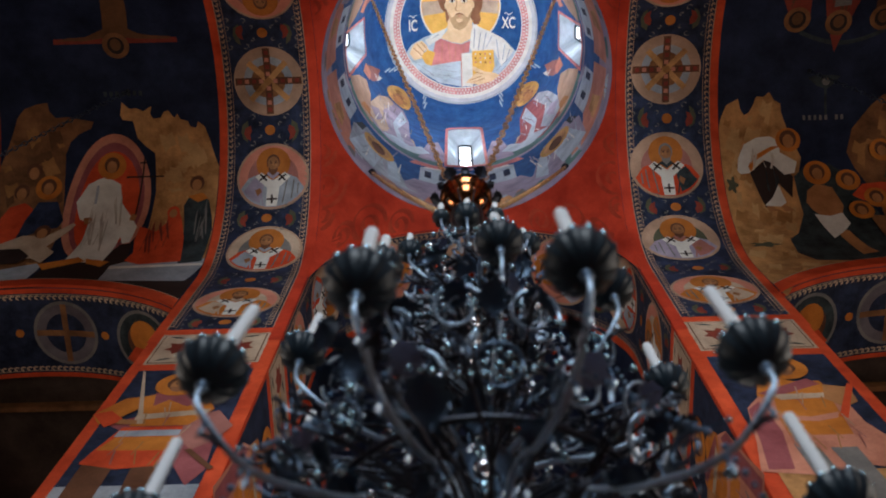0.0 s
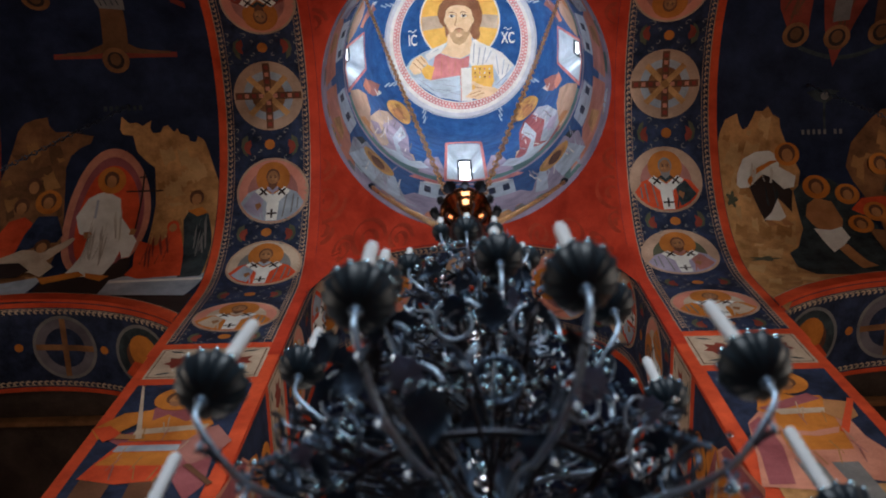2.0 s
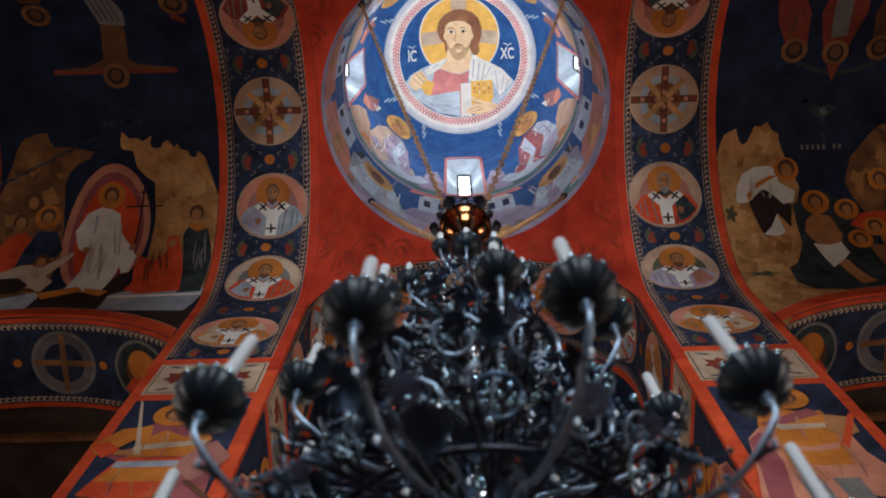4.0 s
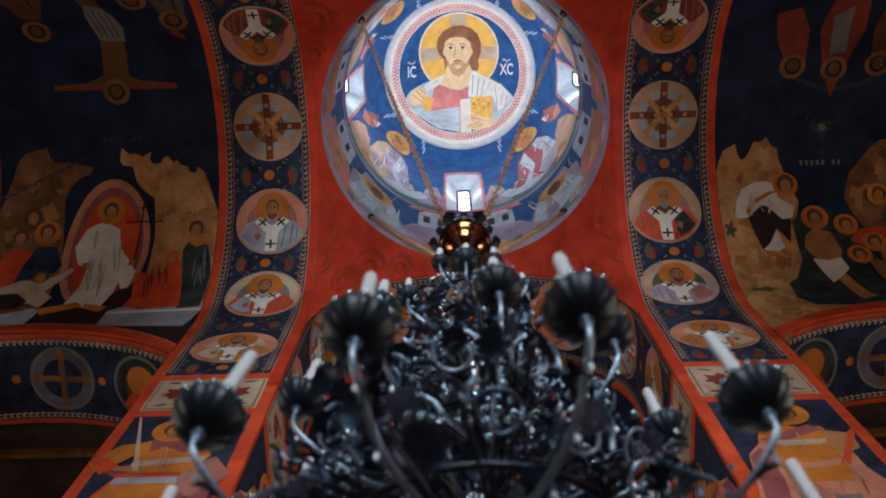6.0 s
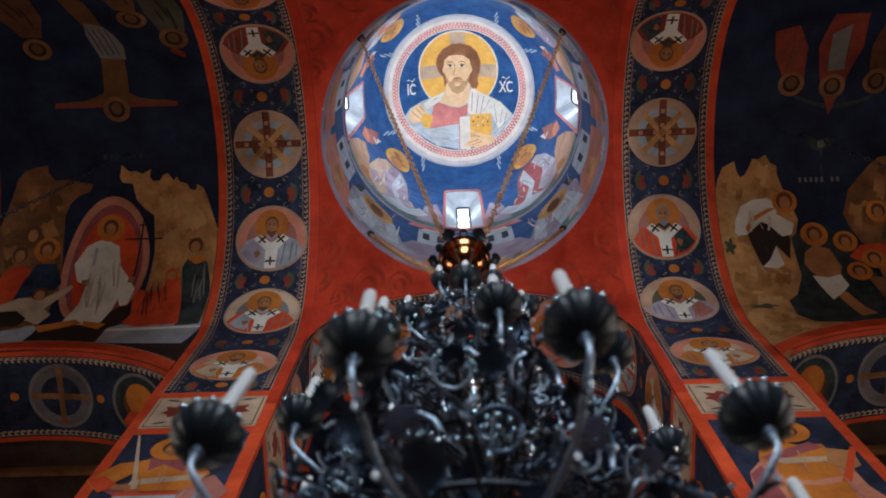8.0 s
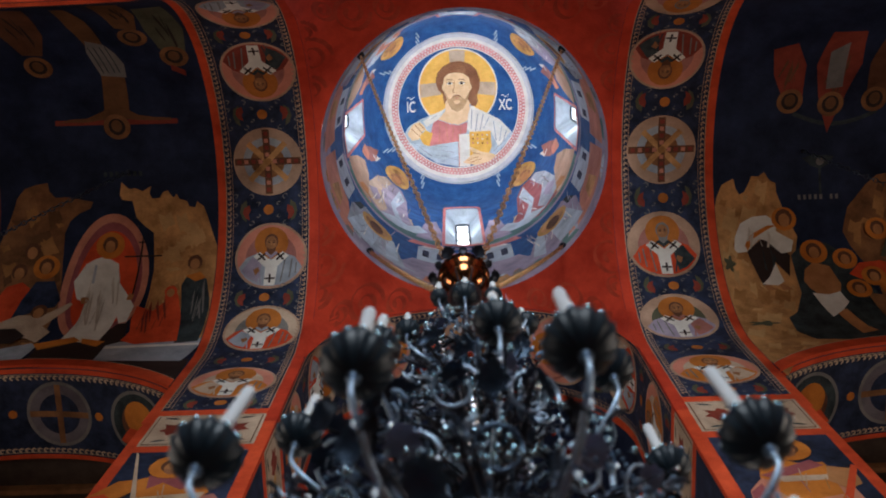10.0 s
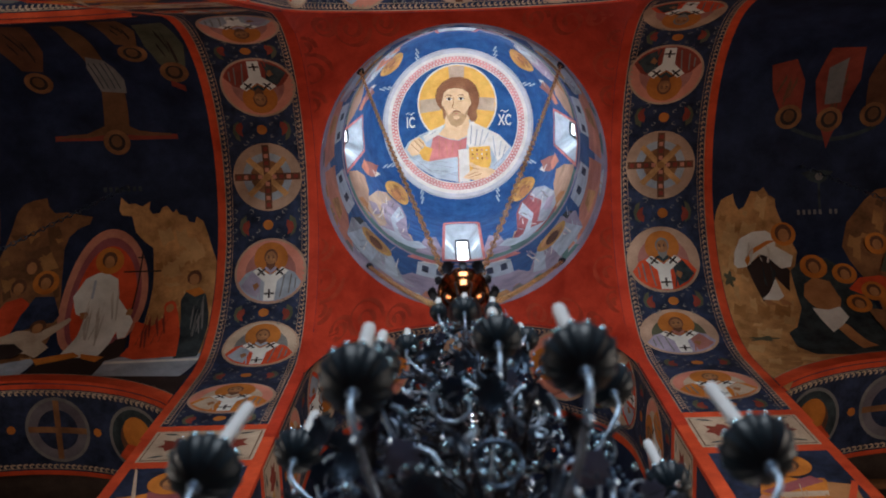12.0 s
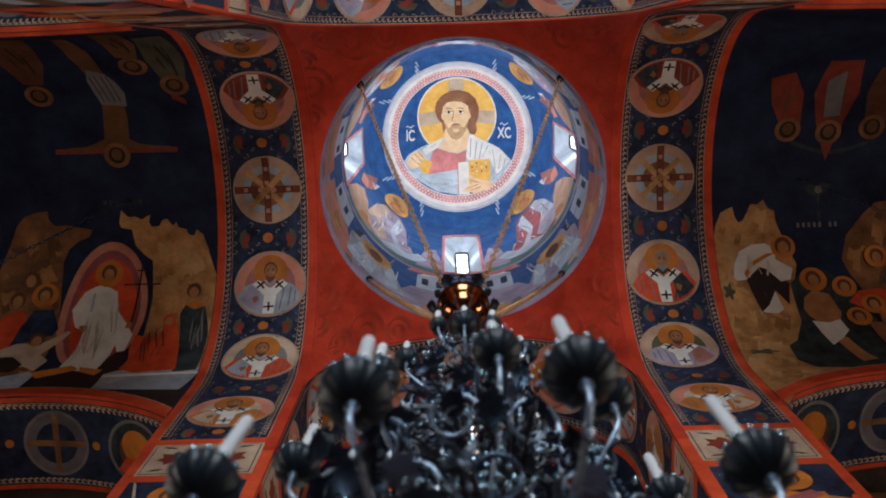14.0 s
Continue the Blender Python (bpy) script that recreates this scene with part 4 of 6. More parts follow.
# near side of the vault: shade is put into flesh, halo and cloth colours
g = thing("vault_fresco", "fresco of figure with outspread arms, colours darkened for shade", "fresco")
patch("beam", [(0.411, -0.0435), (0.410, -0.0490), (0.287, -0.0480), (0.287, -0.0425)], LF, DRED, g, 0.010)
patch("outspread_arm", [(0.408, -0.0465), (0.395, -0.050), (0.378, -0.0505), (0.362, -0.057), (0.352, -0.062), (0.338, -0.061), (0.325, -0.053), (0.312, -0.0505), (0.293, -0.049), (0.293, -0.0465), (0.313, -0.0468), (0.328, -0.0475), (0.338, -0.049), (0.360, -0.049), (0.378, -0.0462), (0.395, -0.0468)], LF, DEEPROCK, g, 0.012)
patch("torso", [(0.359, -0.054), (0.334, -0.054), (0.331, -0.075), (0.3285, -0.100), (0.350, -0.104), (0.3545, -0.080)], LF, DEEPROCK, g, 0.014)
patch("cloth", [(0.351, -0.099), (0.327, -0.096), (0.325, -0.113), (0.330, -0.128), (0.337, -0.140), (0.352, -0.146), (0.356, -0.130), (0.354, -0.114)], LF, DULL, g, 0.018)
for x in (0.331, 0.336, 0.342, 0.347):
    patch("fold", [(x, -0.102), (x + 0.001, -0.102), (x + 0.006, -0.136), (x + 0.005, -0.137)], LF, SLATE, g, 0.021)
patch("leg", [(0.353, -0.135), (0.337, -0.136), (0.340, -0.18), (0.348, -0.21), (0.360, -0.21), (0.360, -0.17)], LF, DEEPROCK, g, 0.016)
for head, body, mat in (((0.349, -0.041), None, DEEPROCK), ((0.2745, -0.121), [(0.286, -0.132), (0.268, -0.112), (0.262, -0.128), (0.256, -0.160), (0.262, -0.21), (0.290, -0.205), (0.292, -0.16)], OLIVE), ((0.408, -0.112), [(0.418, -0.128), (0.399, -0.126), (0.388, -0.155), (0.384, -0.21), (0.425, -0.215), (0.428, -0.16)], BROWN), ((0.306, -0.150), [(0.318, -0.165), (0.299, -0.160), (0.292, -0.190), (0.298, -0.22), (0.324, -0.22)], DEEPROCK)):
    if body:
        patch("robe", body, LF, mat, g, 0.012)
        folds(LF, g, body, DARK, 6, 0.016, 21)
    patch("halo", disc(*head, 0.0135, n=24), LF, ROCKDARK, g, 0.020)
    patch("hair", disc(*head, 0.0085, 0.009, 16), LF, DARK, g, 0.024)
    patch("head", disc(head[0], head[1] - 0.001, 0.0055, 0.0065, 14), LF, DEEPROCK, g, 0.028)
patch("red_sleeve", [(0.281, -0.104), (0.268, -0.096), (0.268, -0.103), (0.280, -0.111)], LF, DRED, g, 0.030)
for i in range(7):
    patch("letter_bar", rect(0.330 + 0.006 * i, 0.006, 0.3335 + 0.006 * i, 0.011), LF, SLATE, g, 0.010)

# near side again: darker halo, head and robe colours carry the vault's shade
g = thing("vault_fresco", "fresco of red-robed haloed figures, colours darkened for shade", "fresco")
arc = [(0.330 + 0.085 * i / 12, -0.031 + 0.012 * math.sin(math.pi * i / 12)) for i in range(13)]
patch("pale_arc", arc + [(u, v - 0.0045) for u, v in arc[::-1]], RF, SLATE, g, 0.010)
for head, body, mat in (((0.326, -0.046), [(0.338, -0.050), (0.318, -0.050), (0.306, -0.075), (0.300, -0.105), (0.322, -0.112), (0.336, -0.085)], DRED), ((0.367, -0.042), [(0.380, -0.050), (0.367, -0.012), (0.354, -0.050), (0.346, -0.085), (0.352, -0.125), (0.384, -0.125), (0.390, -0.085)], DRED), ((0.410, -0.046), [(0.422, -0.050), (0.402, -0.050), (0.398, -0.085), (0.404, -0.115), (0.430, -0.11), (0.434, -0.075)], BROWN)):
    patch("robe", body, RF, mat, g, 0.012)
    folds(RF, g, body, BROWN, 7, 0.016, 33)
    patch("halo", disc(*head, 0.0130, n=24), RF, ROCKDARK, g, 0.020)
    patch("hair", disc(*head, 0.0085, 0.009, 16), RF, DARK, g, 0.024)
    patch("head", disc(head[0], head[1] - 0.001, 0.0055, 0.0065, 14), RF, DEEPROCK, g, 0.028)
patch("pale_robe", [(0.376, -0.060), (0.360, -0.058), (0.356, -0.10), (0.372, -0.112)], RF, DULL, g, 0.018)
patch("ray_emblem", [(0.343, 0.013), (0.352, 0.0105), (0.366, 0.0105), (0.376, 0.012), (0.368, 0.021), (0.3625, 0.024), (0.3625, 0.050), (0.3600, 0.050), (0.3600, 0.024), (0.352, 0.021)], RF, SLATE, g, 0.010)
patch("ray_core", disc(0.3615, 0.017, 0.004, n=14), RF, DULL, g, 0.014)

g = thing("vault_fresco", "dark fresco of stooping robed figure and bather under tan rocks", "fresco")
rock(RF, g, [(0.2535, 0.29), (0.2535, 0.060), (0.256, 0.050), (0.2615, 0.038), (0.266, 0.0355), (0.2735, 0.032), (0.2755, 0.042), (0.279, 0.0485), (0.284, 0.046), (0.289, 0.037), (0.292, 0.030), (0.299, 0.0305), (0.305, 0.026), (0.3095, 0.034), (0.316, 0.038), (0.3165, 0.047), (0.320, 0.058), (0.3235, 0.068), (0.328, 0.080), (0.333, 0.094), (0.326, 0.12), (0.323, 0.161), (0.311, 0.188), (0.301, 0.196), (0.301, 0.221), (0.313, 0.238), (0.343, 0.240), (0.302, 0.262), (0.271, 0.300), (0.256, 0.330)], ROCK, 7)
rock(RF, g, [(0.48, 0.24), (0.48, 0.02), (0.45, 0.028), (0.419, 0.032), (0.407, 0.042), (0.387, 0.065), (0.379, 0.090), (0.384, 0.106), (0.40, 0.14), (0.40, 0.20), (0.42, 0.24)], ROCKDARK, 9)
patch("water", [(0.323, 0.115), (0.334, 0.105), (0.36, 0.102), (0.379, 0.118), (0.395, 0.16), (0.40, 0.20), (0.43, 0.24), (0.36, 0.243), (0.313, 0.238), (0.301, 0.221), (0.301, 0.196), (0.311, 0.188), (0.323, 0.161)], RF, SLATE, g, 0.014)
skirt = [(0.280, 0.109), (0.297, 0.096), (0.309, 0.099), (0.322, 0.115), (0.317, 0.140), (0.306, 0.122), (0.298, 0.140), (0.289, 0.152), (0.285, 0.133)]
patch("dark_skirt", skirt, RF, DARK, g, 0.018)
folds(RF, g, skirt, SLATE, 6, 0.022, 3)
back = [(0.268, 0.107), (0.270, 0.094), (0.277, 0.079), (0.290, 0.072), (0.304, 0.071), (0.314, 0.078), (0.312, 0.088), (0.328, 0.099), (0.324, 0.111), (0.314, 0.113), (0.302, 0.099), (0.295, 0.096), (0.280, 0.110), (0.271, 0.111)]
figure("white_", RF, g, (0.3215, 0.0755), back, WHITE, 0.0125, 0.0085, 0.022)
folds(RF, g, back, SHADE, 8, 0.040, 6)
patch("sash", [(0.279, 0.103), (0.285, 0.092), (0.304, 0.082), (0.313, 0.082), (0.304, 0.086), (0.288, 0.096), (0.281, 0.109)], RF, OCHRE, g, 0.038)
patch("shin", [(0.306, 0.124), (0.310, 0.146), (0.303, 0.151), (0.288, 0.149), (0.297, 0.140)], RF, WHITE, g, 0.024)
for x in (0.289, 0.304):
    patch("foot", [(x, 0.150), (x + 0.006, 0.150), (x + 0.012, 0.157), (x + 0.002, 0.157)], RF, SKIN, g, 0.026)
body = [(0.333, 0.132), (0.343, 0.124), (0.358, 0.129), (0.364, 0.151), (0.360, 0.163), (0.352, 0.168), (0.340, 0.166), (0.333, 0.156), (0.329, 0.146)]
figure("bare_", RF, g, (0.346, 0.112), body, SKIN, 0.0135, 0.0078, 0.022)
patch("loincloth", [(0.333, 0.162), (0.348, 0.165), (0.360, 0.161), (0.364, 0.176), (0.355, 0.187), (0.342, 0.198), (0.337, 0.179)], RF, WHITE, g, 0.030)
patch("leg", [(0.346, 0.183), (0.359, 0.186), (0.368, 0.215), (0.374, 0.224), (0.358, 0.229)], RF, SKIN, g, 0.026)
for layer, (head, body, mat) in enumerate((((0.375, 0.121), [(0.375, 0.139), (0.388, 0.126), (0.409, 0.124), (0.425, 0.13), (0.415, 0.145), (0.385, 0.146)], EDGE), ((0.398, 0.143), [(0.40, 0.15), (0.43, 0.15), (0.44, 0.19), (0.405, 0.18)], OCHRE), ((0.379, 0.159), [(0.385, 0.165), (0.41, 0.17), (0.43, 0.21), (0.39, 0.20)], ROCKDARK), ((0.413, 0.089), [(0.42, 0.10), (0.45, 0.10), (0.45, 0.13), (0.41, 0.12)], OLIVE))):
    figure("", RF, g, head, body, mat, 0.0120, 0.007, 0.024 + 0.013 * layer)
for u, v, r in ((0.261, 0.123, 0.009), (0.275, 0.205, 0.011)):
    low = v > 0.2
    bush = [(u + r * (0.75 + 0.25 * math.cos(5 * q)) * math.cos(q) * (1.5 if low else 0.7), v + r * (0.75 + 0.25 * math.cos(5 * q)) * math.sin(q) * (0.45 if low else 1.2)) for q in [2 * math.pi * i / 24 for i in range(24)]]
    patch("bush", bush, RF, OLIVE, g, 0.018, LINE)
for i in range(7):
    patch("letter_bar", rect(0.338 + 0.0055 * i + (0.005 if i > 4 else 0), 0.0505, 0.3408 + 0.0055 * i + (0.005 if i > 4 else 0), 0.0555), RF, DULL, g, 0.010)
patch("red_border", rect(0.478, -0.248, 0.490, 0.262), RF, EDGE, g, 0.012)

# ---------------------------------------------------------------- painting of the drum and cap
DR = (2.5, 0.02)
g = thing("drum_fresco", "frieze of seated figures with gold halos and pale buildings on blue", "fresco")
FIG = [(45, WINE, GREY), (135, LILAC, CREAM), (225, ROSE, PALE), (315, GREY, LILAC)]
for at, col, col2 in FIG:
    s = 1 if at in (45, 225) else -1
    D = lambda pts: [(at + s * x, 1.25 + y) for x, y in pts]
    for ang in (at - 24, at - 8, at + 8, at + 24):
        patch("meadow", [(ang - 8.2, 1.222), (ang + 8.2, 1.222), (ang + 8.2, 1.272), (ang + 2, 1.28), (ang - 5, 1.266), (ang - 8.2, 1.272)], drum_face, GREEN, g, 0.008, DR)
    patch("hill", D([(-34, 0.0), (-30, 0.09), (-24, 0.15), (-17, 0.12), (-12, 0.03), (-8, -0.01)]), drum_face, BUFF, g, 0.010, DR)
    patch("hill", D([(20, -0.01), (24, 0.1), (30, 0.13), (34, 0.05), (34, 0.0)]), drum_face, LILAC, g, 0.010, DR)
    patch("cushion", D([(-15, 0.0), (-10, 0.07), (16, 0.08), (20, 0.01)]), drum_face, CREAM, g, 0.014, DR)
    patch("robe", D([(-11, 0.0), (-15, 0.08), (-12, 0.18), (-6, 0.245), (6, 0.245), (11, 0.19), (14, 0.08), (20, 0.02), (4, -0.01)]), drum_face, col, g, 0.018, DR)
    patch("mantle", D([(-12, 0.18), (-6, 0.245), (-1, 0.235), (-6, 0.12), (2, 0.04), (-2, 0.0), (-12, 0.02), (-15, 0.08)]), drum_face, col2, g, 0.022, DR)
    patch("mantle_fold", D([(5, 0.23), (10, 0.18), (6, 0.09), (12, 0.03), (8, 0.02), (2, 0.1)]), drum_face, PALE, g, 0.024, DR)
    patch("halo", disc(at, 1.538, 9.6, 0.034, 28), drum_face, TANGOLD, g, 0.028, DR)
    patch("halo_ring", disc(at, 1.538, 7.2, 0.026, 28), drum_face, ROCK, g, 0.031, DR)
    patch("hair", disc(at, 1.532, 4.4, 0.021, 18), drum_face, HAIR, g, 0.034, DR)
    patch("head", disc(at + s * 0.6, 1.526, 3.4, 0.019, 16), drum_face, SKIN, g, 0.037, DR)
    patch("scroll", D([(-22, 0.235), (-17, 0.25), (-16, 0.29), (-21, 0.275)]), drum_face, WHITE, g, 0.014, DR)
    patch("creature", D([(-27, 0.17), (-20, 0.2), (-17, 0.26), (-21, 0.3), (-26, 0.27), (-29, 0.22)]), drum_face, DUSK, g, 0.016, DR)
    patch("creature_wing", D([(-29, 0.15), (-22, 0.18), (-24, 0.23), (-31, 0.21)]), drum_face, ROSE, g, 0.019, DR)
    for i in range(3):
        for j in (-1, 1):
            patch("letter_bar", [(at + j * (14 + 1.7 * i), 1.585 - 0.012 * i), (at + j * (15 + 1.7 * i), 1.585 - 0.012 * i), (at + j * (15 + 1.7 * i), 1.605 - 0.012 * i), (at + j * (14 + 1.7 * i), 1.605 - 0.012 * i)], drum_face, PALE, g, 0.010, DR)
    frnd = random.Random(at)
    for i in range(22):
        x, y = frnd.uniform(-12, 14), frnd.uniform(0.02, 0.2)
        dx, dy = frnd.uniform(-3, 3), frnd.uniform(0.02, 0.05)
        patch("fold", D([(x - 0.35, y), (x + 0.35, y), (x + dx + 0.2, y + dy), (x + dx - 0.2, y + dy)]), drum_face, (WHITE, LILAC, GREY, DULL)[i % 4], g, 0.0265, DR)
        x, y = frnd.uniform(-15, 14), frnd.uniform(-0.19, -0.09)
        patch("fold", D([(x - 0.35, y), (x + 0.35, y), (x + dx + 0.2, y + dy), (x + dx - 0.2, y + dy)]), drum_face, (PALE, LILAC, GREY, WHITE)[i % 4], g, 0.0255, DR)
    patch("garment_hem", D([(-2, 0.0), (6, 0.035), (15, 0.03), (21, 0.06), (26, 0.035), (20, 0.005), (10, -0.008)]), drum_face, PALE, g, 0.0255, DR)
    patch("garment_hem", D([(-14, 0.06), (-9, 0.10), (-4, 0.07), (-7, 0.03)]), drum_face, LILAC, g, 0.0258, DR)
    patch("footrest", D([(-20, 0.0), (-18, 0.035), (-11, 0.045), (-9, 0.01)]), drum_face, SKIN, g, 0.0205, DR)
    # lower tier
    patch("roof_slope", D([(-39, -0.055), (-35, -0.03), (-29, -0.02), (-28, -0.035), (-34, -0.05)]), drum_face, LILAC, g, 0.0128, DR)
    patch("roof_slope", D([(23, -0.06), (27, -0.035), (33, -0.032), (39, -0.05), (32, -0.048)]), drum_face, WHITE, g, 0.0132, DR)
    patch("dark_opening", D([(-17, -0.11), (-14, -0.07), (-11, -0.065), (-12, -0.10)]), drum_face, SLATE, g, 0.0212, DR)
    patch("wall_block", D([(-38, -0.13), (-38, -0.055), (-30, -0.035), (-20, -0.05), (-20, -0.13)]), drum_face, PALE, g, 0.010, DR)
    patch("wall_block", D([(22, -0.13), (22, -0.06), (28, -0.045), (40, -0.055), (40, -0.13)]), drum_face, PALE, g, 0.010, DR)
    for x in (-35, -26, 26, 33):
        patch("opening", D(rect(x - 1.6, -0.105, x + 1.6, -0.072)), drum_face, NAVY, g, 0.014, DR)
    patch("terrace", D([(-44, -0.21), (-43, -0.12), (-20, -0.135), (-10, -0.215)]), drum_face, ROSE, g, 0.012, DR)
    patch("terrace", D([(12, -0.19), (20, -0.13), (42, -0.12), (44, -0.19)]), drum_face, LILAC, g, 0.012, DR)
    patch("robe", D([(-16, -0.20), (-18, -0.12), (-10, -0.06), (4, -0.07), (12, -0.13), (18, -0.2)]), drum_face, LILAC if s > 0 else GREY, g, 0.018, DR)
    patch("mantle", D([(-16, -0.2), (-10, -0.1), (-4, -0.07), (2, -0.12), (0, -0.2)]), drum_face, PALE, g, 0.022, DR)
    patch("mantle_fold", D([(4, -0.08), (10, -0.11), (14, -0.18), (8, -0.2)]), drum_face, PALE, g, 0.024, DR)
    patch("halo", disc(at - s * 1, 1.150, 9.5, 0.031, 26), drum_face, TANGOLD, g, 0.026, DR)
    patch("halo_ring", disc(at - s * 1, 1.150, 7.2, 0.023, 26), drum_face, ROCK, g, 0.029, DR)
    patch("head", disc(at - s * 1, 1.146, 4.2, 0.02, 16), drum_face, BROWN, g, 0.032, DR)
    patch("desk", D([(-32, -0.2), (-30, -0.15), (-24, -0.155), (-22, -0.2)]), drum_face, ROCK, g, 0.022, DR)
    patch("curtain", D([(16, -0.06), (19, -0.035), (34, -0.03), (36, -0.045), (24, -0.05)]), drum_face, PINK, g, 0.024, DR)
for q in range(4):
    for lo, hi, mat, nm in ((1.2120, 1.2225, LILAC, "violet_stripe"), (1.2050, 1.2120, BLUE, "blue_stripe")):
        patch(nm, rect(90 * q, lo, 90 * q + 90, hi), drum_face, mat, g, 0.012 if lo > 1.1 else 0.004, DR)
    patch("ground_stripe", rect(90 * q, 1.003, 90 * q + 90, 1.09), drum_face, LILAC, g, 0.004, DR)
    frnd = random.Random(40 + q)
    for i in range(26):
        x, y = 90 * q + frnd.uniform(4, 84), frnd.uniform(1.016, 1.06)
        w, h = frnd.uniform(2, 6), frnd.uniform(0.012, 0.04)
        patch("robe_hem", [(x - w, y), (x - w * 0.4, y + h), (x + w * 0.5, y + h * 0.8), (x + w, y + h * 0.1)], drum_face, (GREY, LILAC, PALE, DULL, ROSE, GREEN, ROCK)[i % 7], g, 0.0055 + 0.0001 * i, DR)
    # painted frame round each drum window
    f0 = window_outline(WA * 1.12, WZ0 - 0.012, 1.519, RD)
    f1 = window_outline(WA * 0.97, WZ0, 1.5065, RD)
    bm = bmesh.new()
    outer = [on_drum(u, z, RD - 0.010, 90 * q) for u, z in f0]
    inner = [on_drum(u, z, RD - 0.010, 90 * q) for u, z in f1]
    sheet(bm, [outer + outer[:1], inner + inner[:1]])
    part("window_border", bm, PINK, g)

g = thing("cap_fresco", "round fresco of a haloed figure in pale robes holding a book", "fresco")
K = 0.000922
C = lambda pts: [(x * K, y * K) for x, y in pts]
CS = (0.006, 0.006)


def ring(name, r0, r1, material, lift):
    bm = bmesh.new()
    rows = [[cap_face(r * K * math.cos(2 * math.pi * i / 72), r * K * math.sin(2 * math.pi * i / 72), lift) for i in range(73)] for r in (r0, (r0 + r1) / 2, r1)]
    sheet(bm, rows)
    return part(name, bm, material, g)


MISTY = paint("misty_white_paint", (0.54, 0.56, 0.60), other=(0.60, 0.61, 0.64), vary=0.08, scale=5)
ring("white_ring", 117, 131, MISTY, 0.010)
ring("inner_glow", 117, 123, WHITE, 0.012)
ring("outer_line", 128.5, 130, GREY, 0.014)
ring("rose_ring", 107, 117, PINK, 0.010)
ring("white_line", 105.5, 107.2, WHITE, 0.014)
bm = bmesh.new()
for i in range(120):
    for rr, o in ((110, 0), (114.5, 0.5)):
        q = 2 * math.pi * (i + o) / 120
        bm.faces.new([bm.verts.new(cap_face((rr * math.cos(q) + dx * math.cos(q) - dy * math.sin(q)) * K, (rr * math.sin(q) + dx * math.sin(q) + dy * math.cos(q)) * K, 0.014)) for dx, dy in ((-2.2, 0), (0, -1.9), (2.2, 0), (0, 1.9))])
tagged(part("lozenge_border", bm, WHITE, g), kind="stuff")
patch("field", C(disc(0, 0, 105.8, n=48)), cap_face, BLUE, g, 0.008, CS)
patch("halo_rim", C(disc(0, -33, 71, n=40)), cap_face, WHITE, g, 0.012, CS)
patch("halo", C(disc(0, -33, 68.5, n=40)), cap_face, GOLD, g, 0.016, CS)
for pts in ([(-14, -100), (14, -100), (12, -60), (-12, -60)], [(-67, -42), (-30, -44), (-30, -22), (-67, -18)], [(67, -42), (30, -44), (30, -22), (67, -18)]):
    patch("halo_cross", C(pts), cap_face, CREAM, g, 0.020, CS)
robe = [(-98, 44), (-88, 30), (-66, 19), (-26, 6), (-20, -4), (22, -4), (30, 4), (50, 12), (74, 24), (92, 42), (95, 46), (86, 62), (66, 82), (40, 97), (0, 105), (-40, 97), (-70, 78), (-90, 56)]
patch("robe", C(robe), cap_face, PALE, g, 0.024, CS)
patch("robe_light", C([(-94, 58), (-50, 66), (0, 62), (16, 64), (14, 84), (-30, 92), (-62, 82), (-82, 68)]), cap_face, WATER, g, 0.026, CS)
patch("tunic", C([(-56, 68), (-46, 28), (-38, 22), (-16, 31), (0, 34), (16, 28), (14, 48), (0, 50), (-1, 62), (-30, 65)]), cap_face, PINK, g, 0.028, CS)
patch("sleeve", C([(-72, 50), (-60, 40), (-47, 46), (-54, 68), (-64, 64)]), cap_face, GOLD, g, 0.030, CS)
patch("right_hand", C([(-92, 44), (-86, 32), (-80, 27), (-70, 24), (-62, 32), (-58, 40), (-66, 42), (-72, 55), (-84, 56)]), cap_face, PALESKIN, g, 0.034, CS)
for x0, y0, x1, y1 in ((-85, 36, -70, 50), (-79, 30, -66, 44), (-72, 27, -62, 38)):
    patch("finger_line", C([(x0, y0), (x0 + 1.2, y0 - 0.6), (x1 + 0.8, y1), (x1, y1 + 0.6)]), cap_face, SKIN, g, 0.037, CS)
patch("neck", C([(-22, -14), (20, -14), (21, 6), (24, 18), (14, 27), (0, 33), (-16, 30), (-36, 22), (-24, 8)]), cap_face, PALESKIN, g, 0.030, CS)
hair = [(-27, -22), (-35, -30), (-39, -44), (-36, -60), (-26, -72), (-10, -80), (6, -81), (22, -76), (34, -65), (40, -48), (39, -32), (34, -18), (36, -8), (32, 0), (24, 0), (18, -12), (-20, -12), (-25, -4), (-26, -12)]
patch("hair", C(hair), cap_face, HAIR, g, 0.036, CS)
for i in range(7):
    r0 = 27 + 1.9 * i
    bow = [(-1 + r0 * math.cos(radians(q)), -43 - r0 * 0.93 * math.sin(radians(q))) for q in range(5, 176, 10)]
    inner = [(-1 + (r0 - 0.5) * math.cos(radians(q)), -43 - (r0 - 0.5) * 0.93 * math.sin(radians(q))) for q in range(175, 4, -10)]
    patch("hair_strand", C(bow + inner), cap_face, UMBER if i % 2 else BROWN, g, 0.038, CS)
visage = [(-26, -40), (-24, -52), (-16, -59), (-4, -61), (10, -59), (20, -52), (23, -40), (21, -26), (16, -12), (8, 2), (-2, 7), (-11, 3), (-19, -10), (-24, -26)]
patch("face", C(visage), cap_face, PALESKIN, g, 0.040, CS)
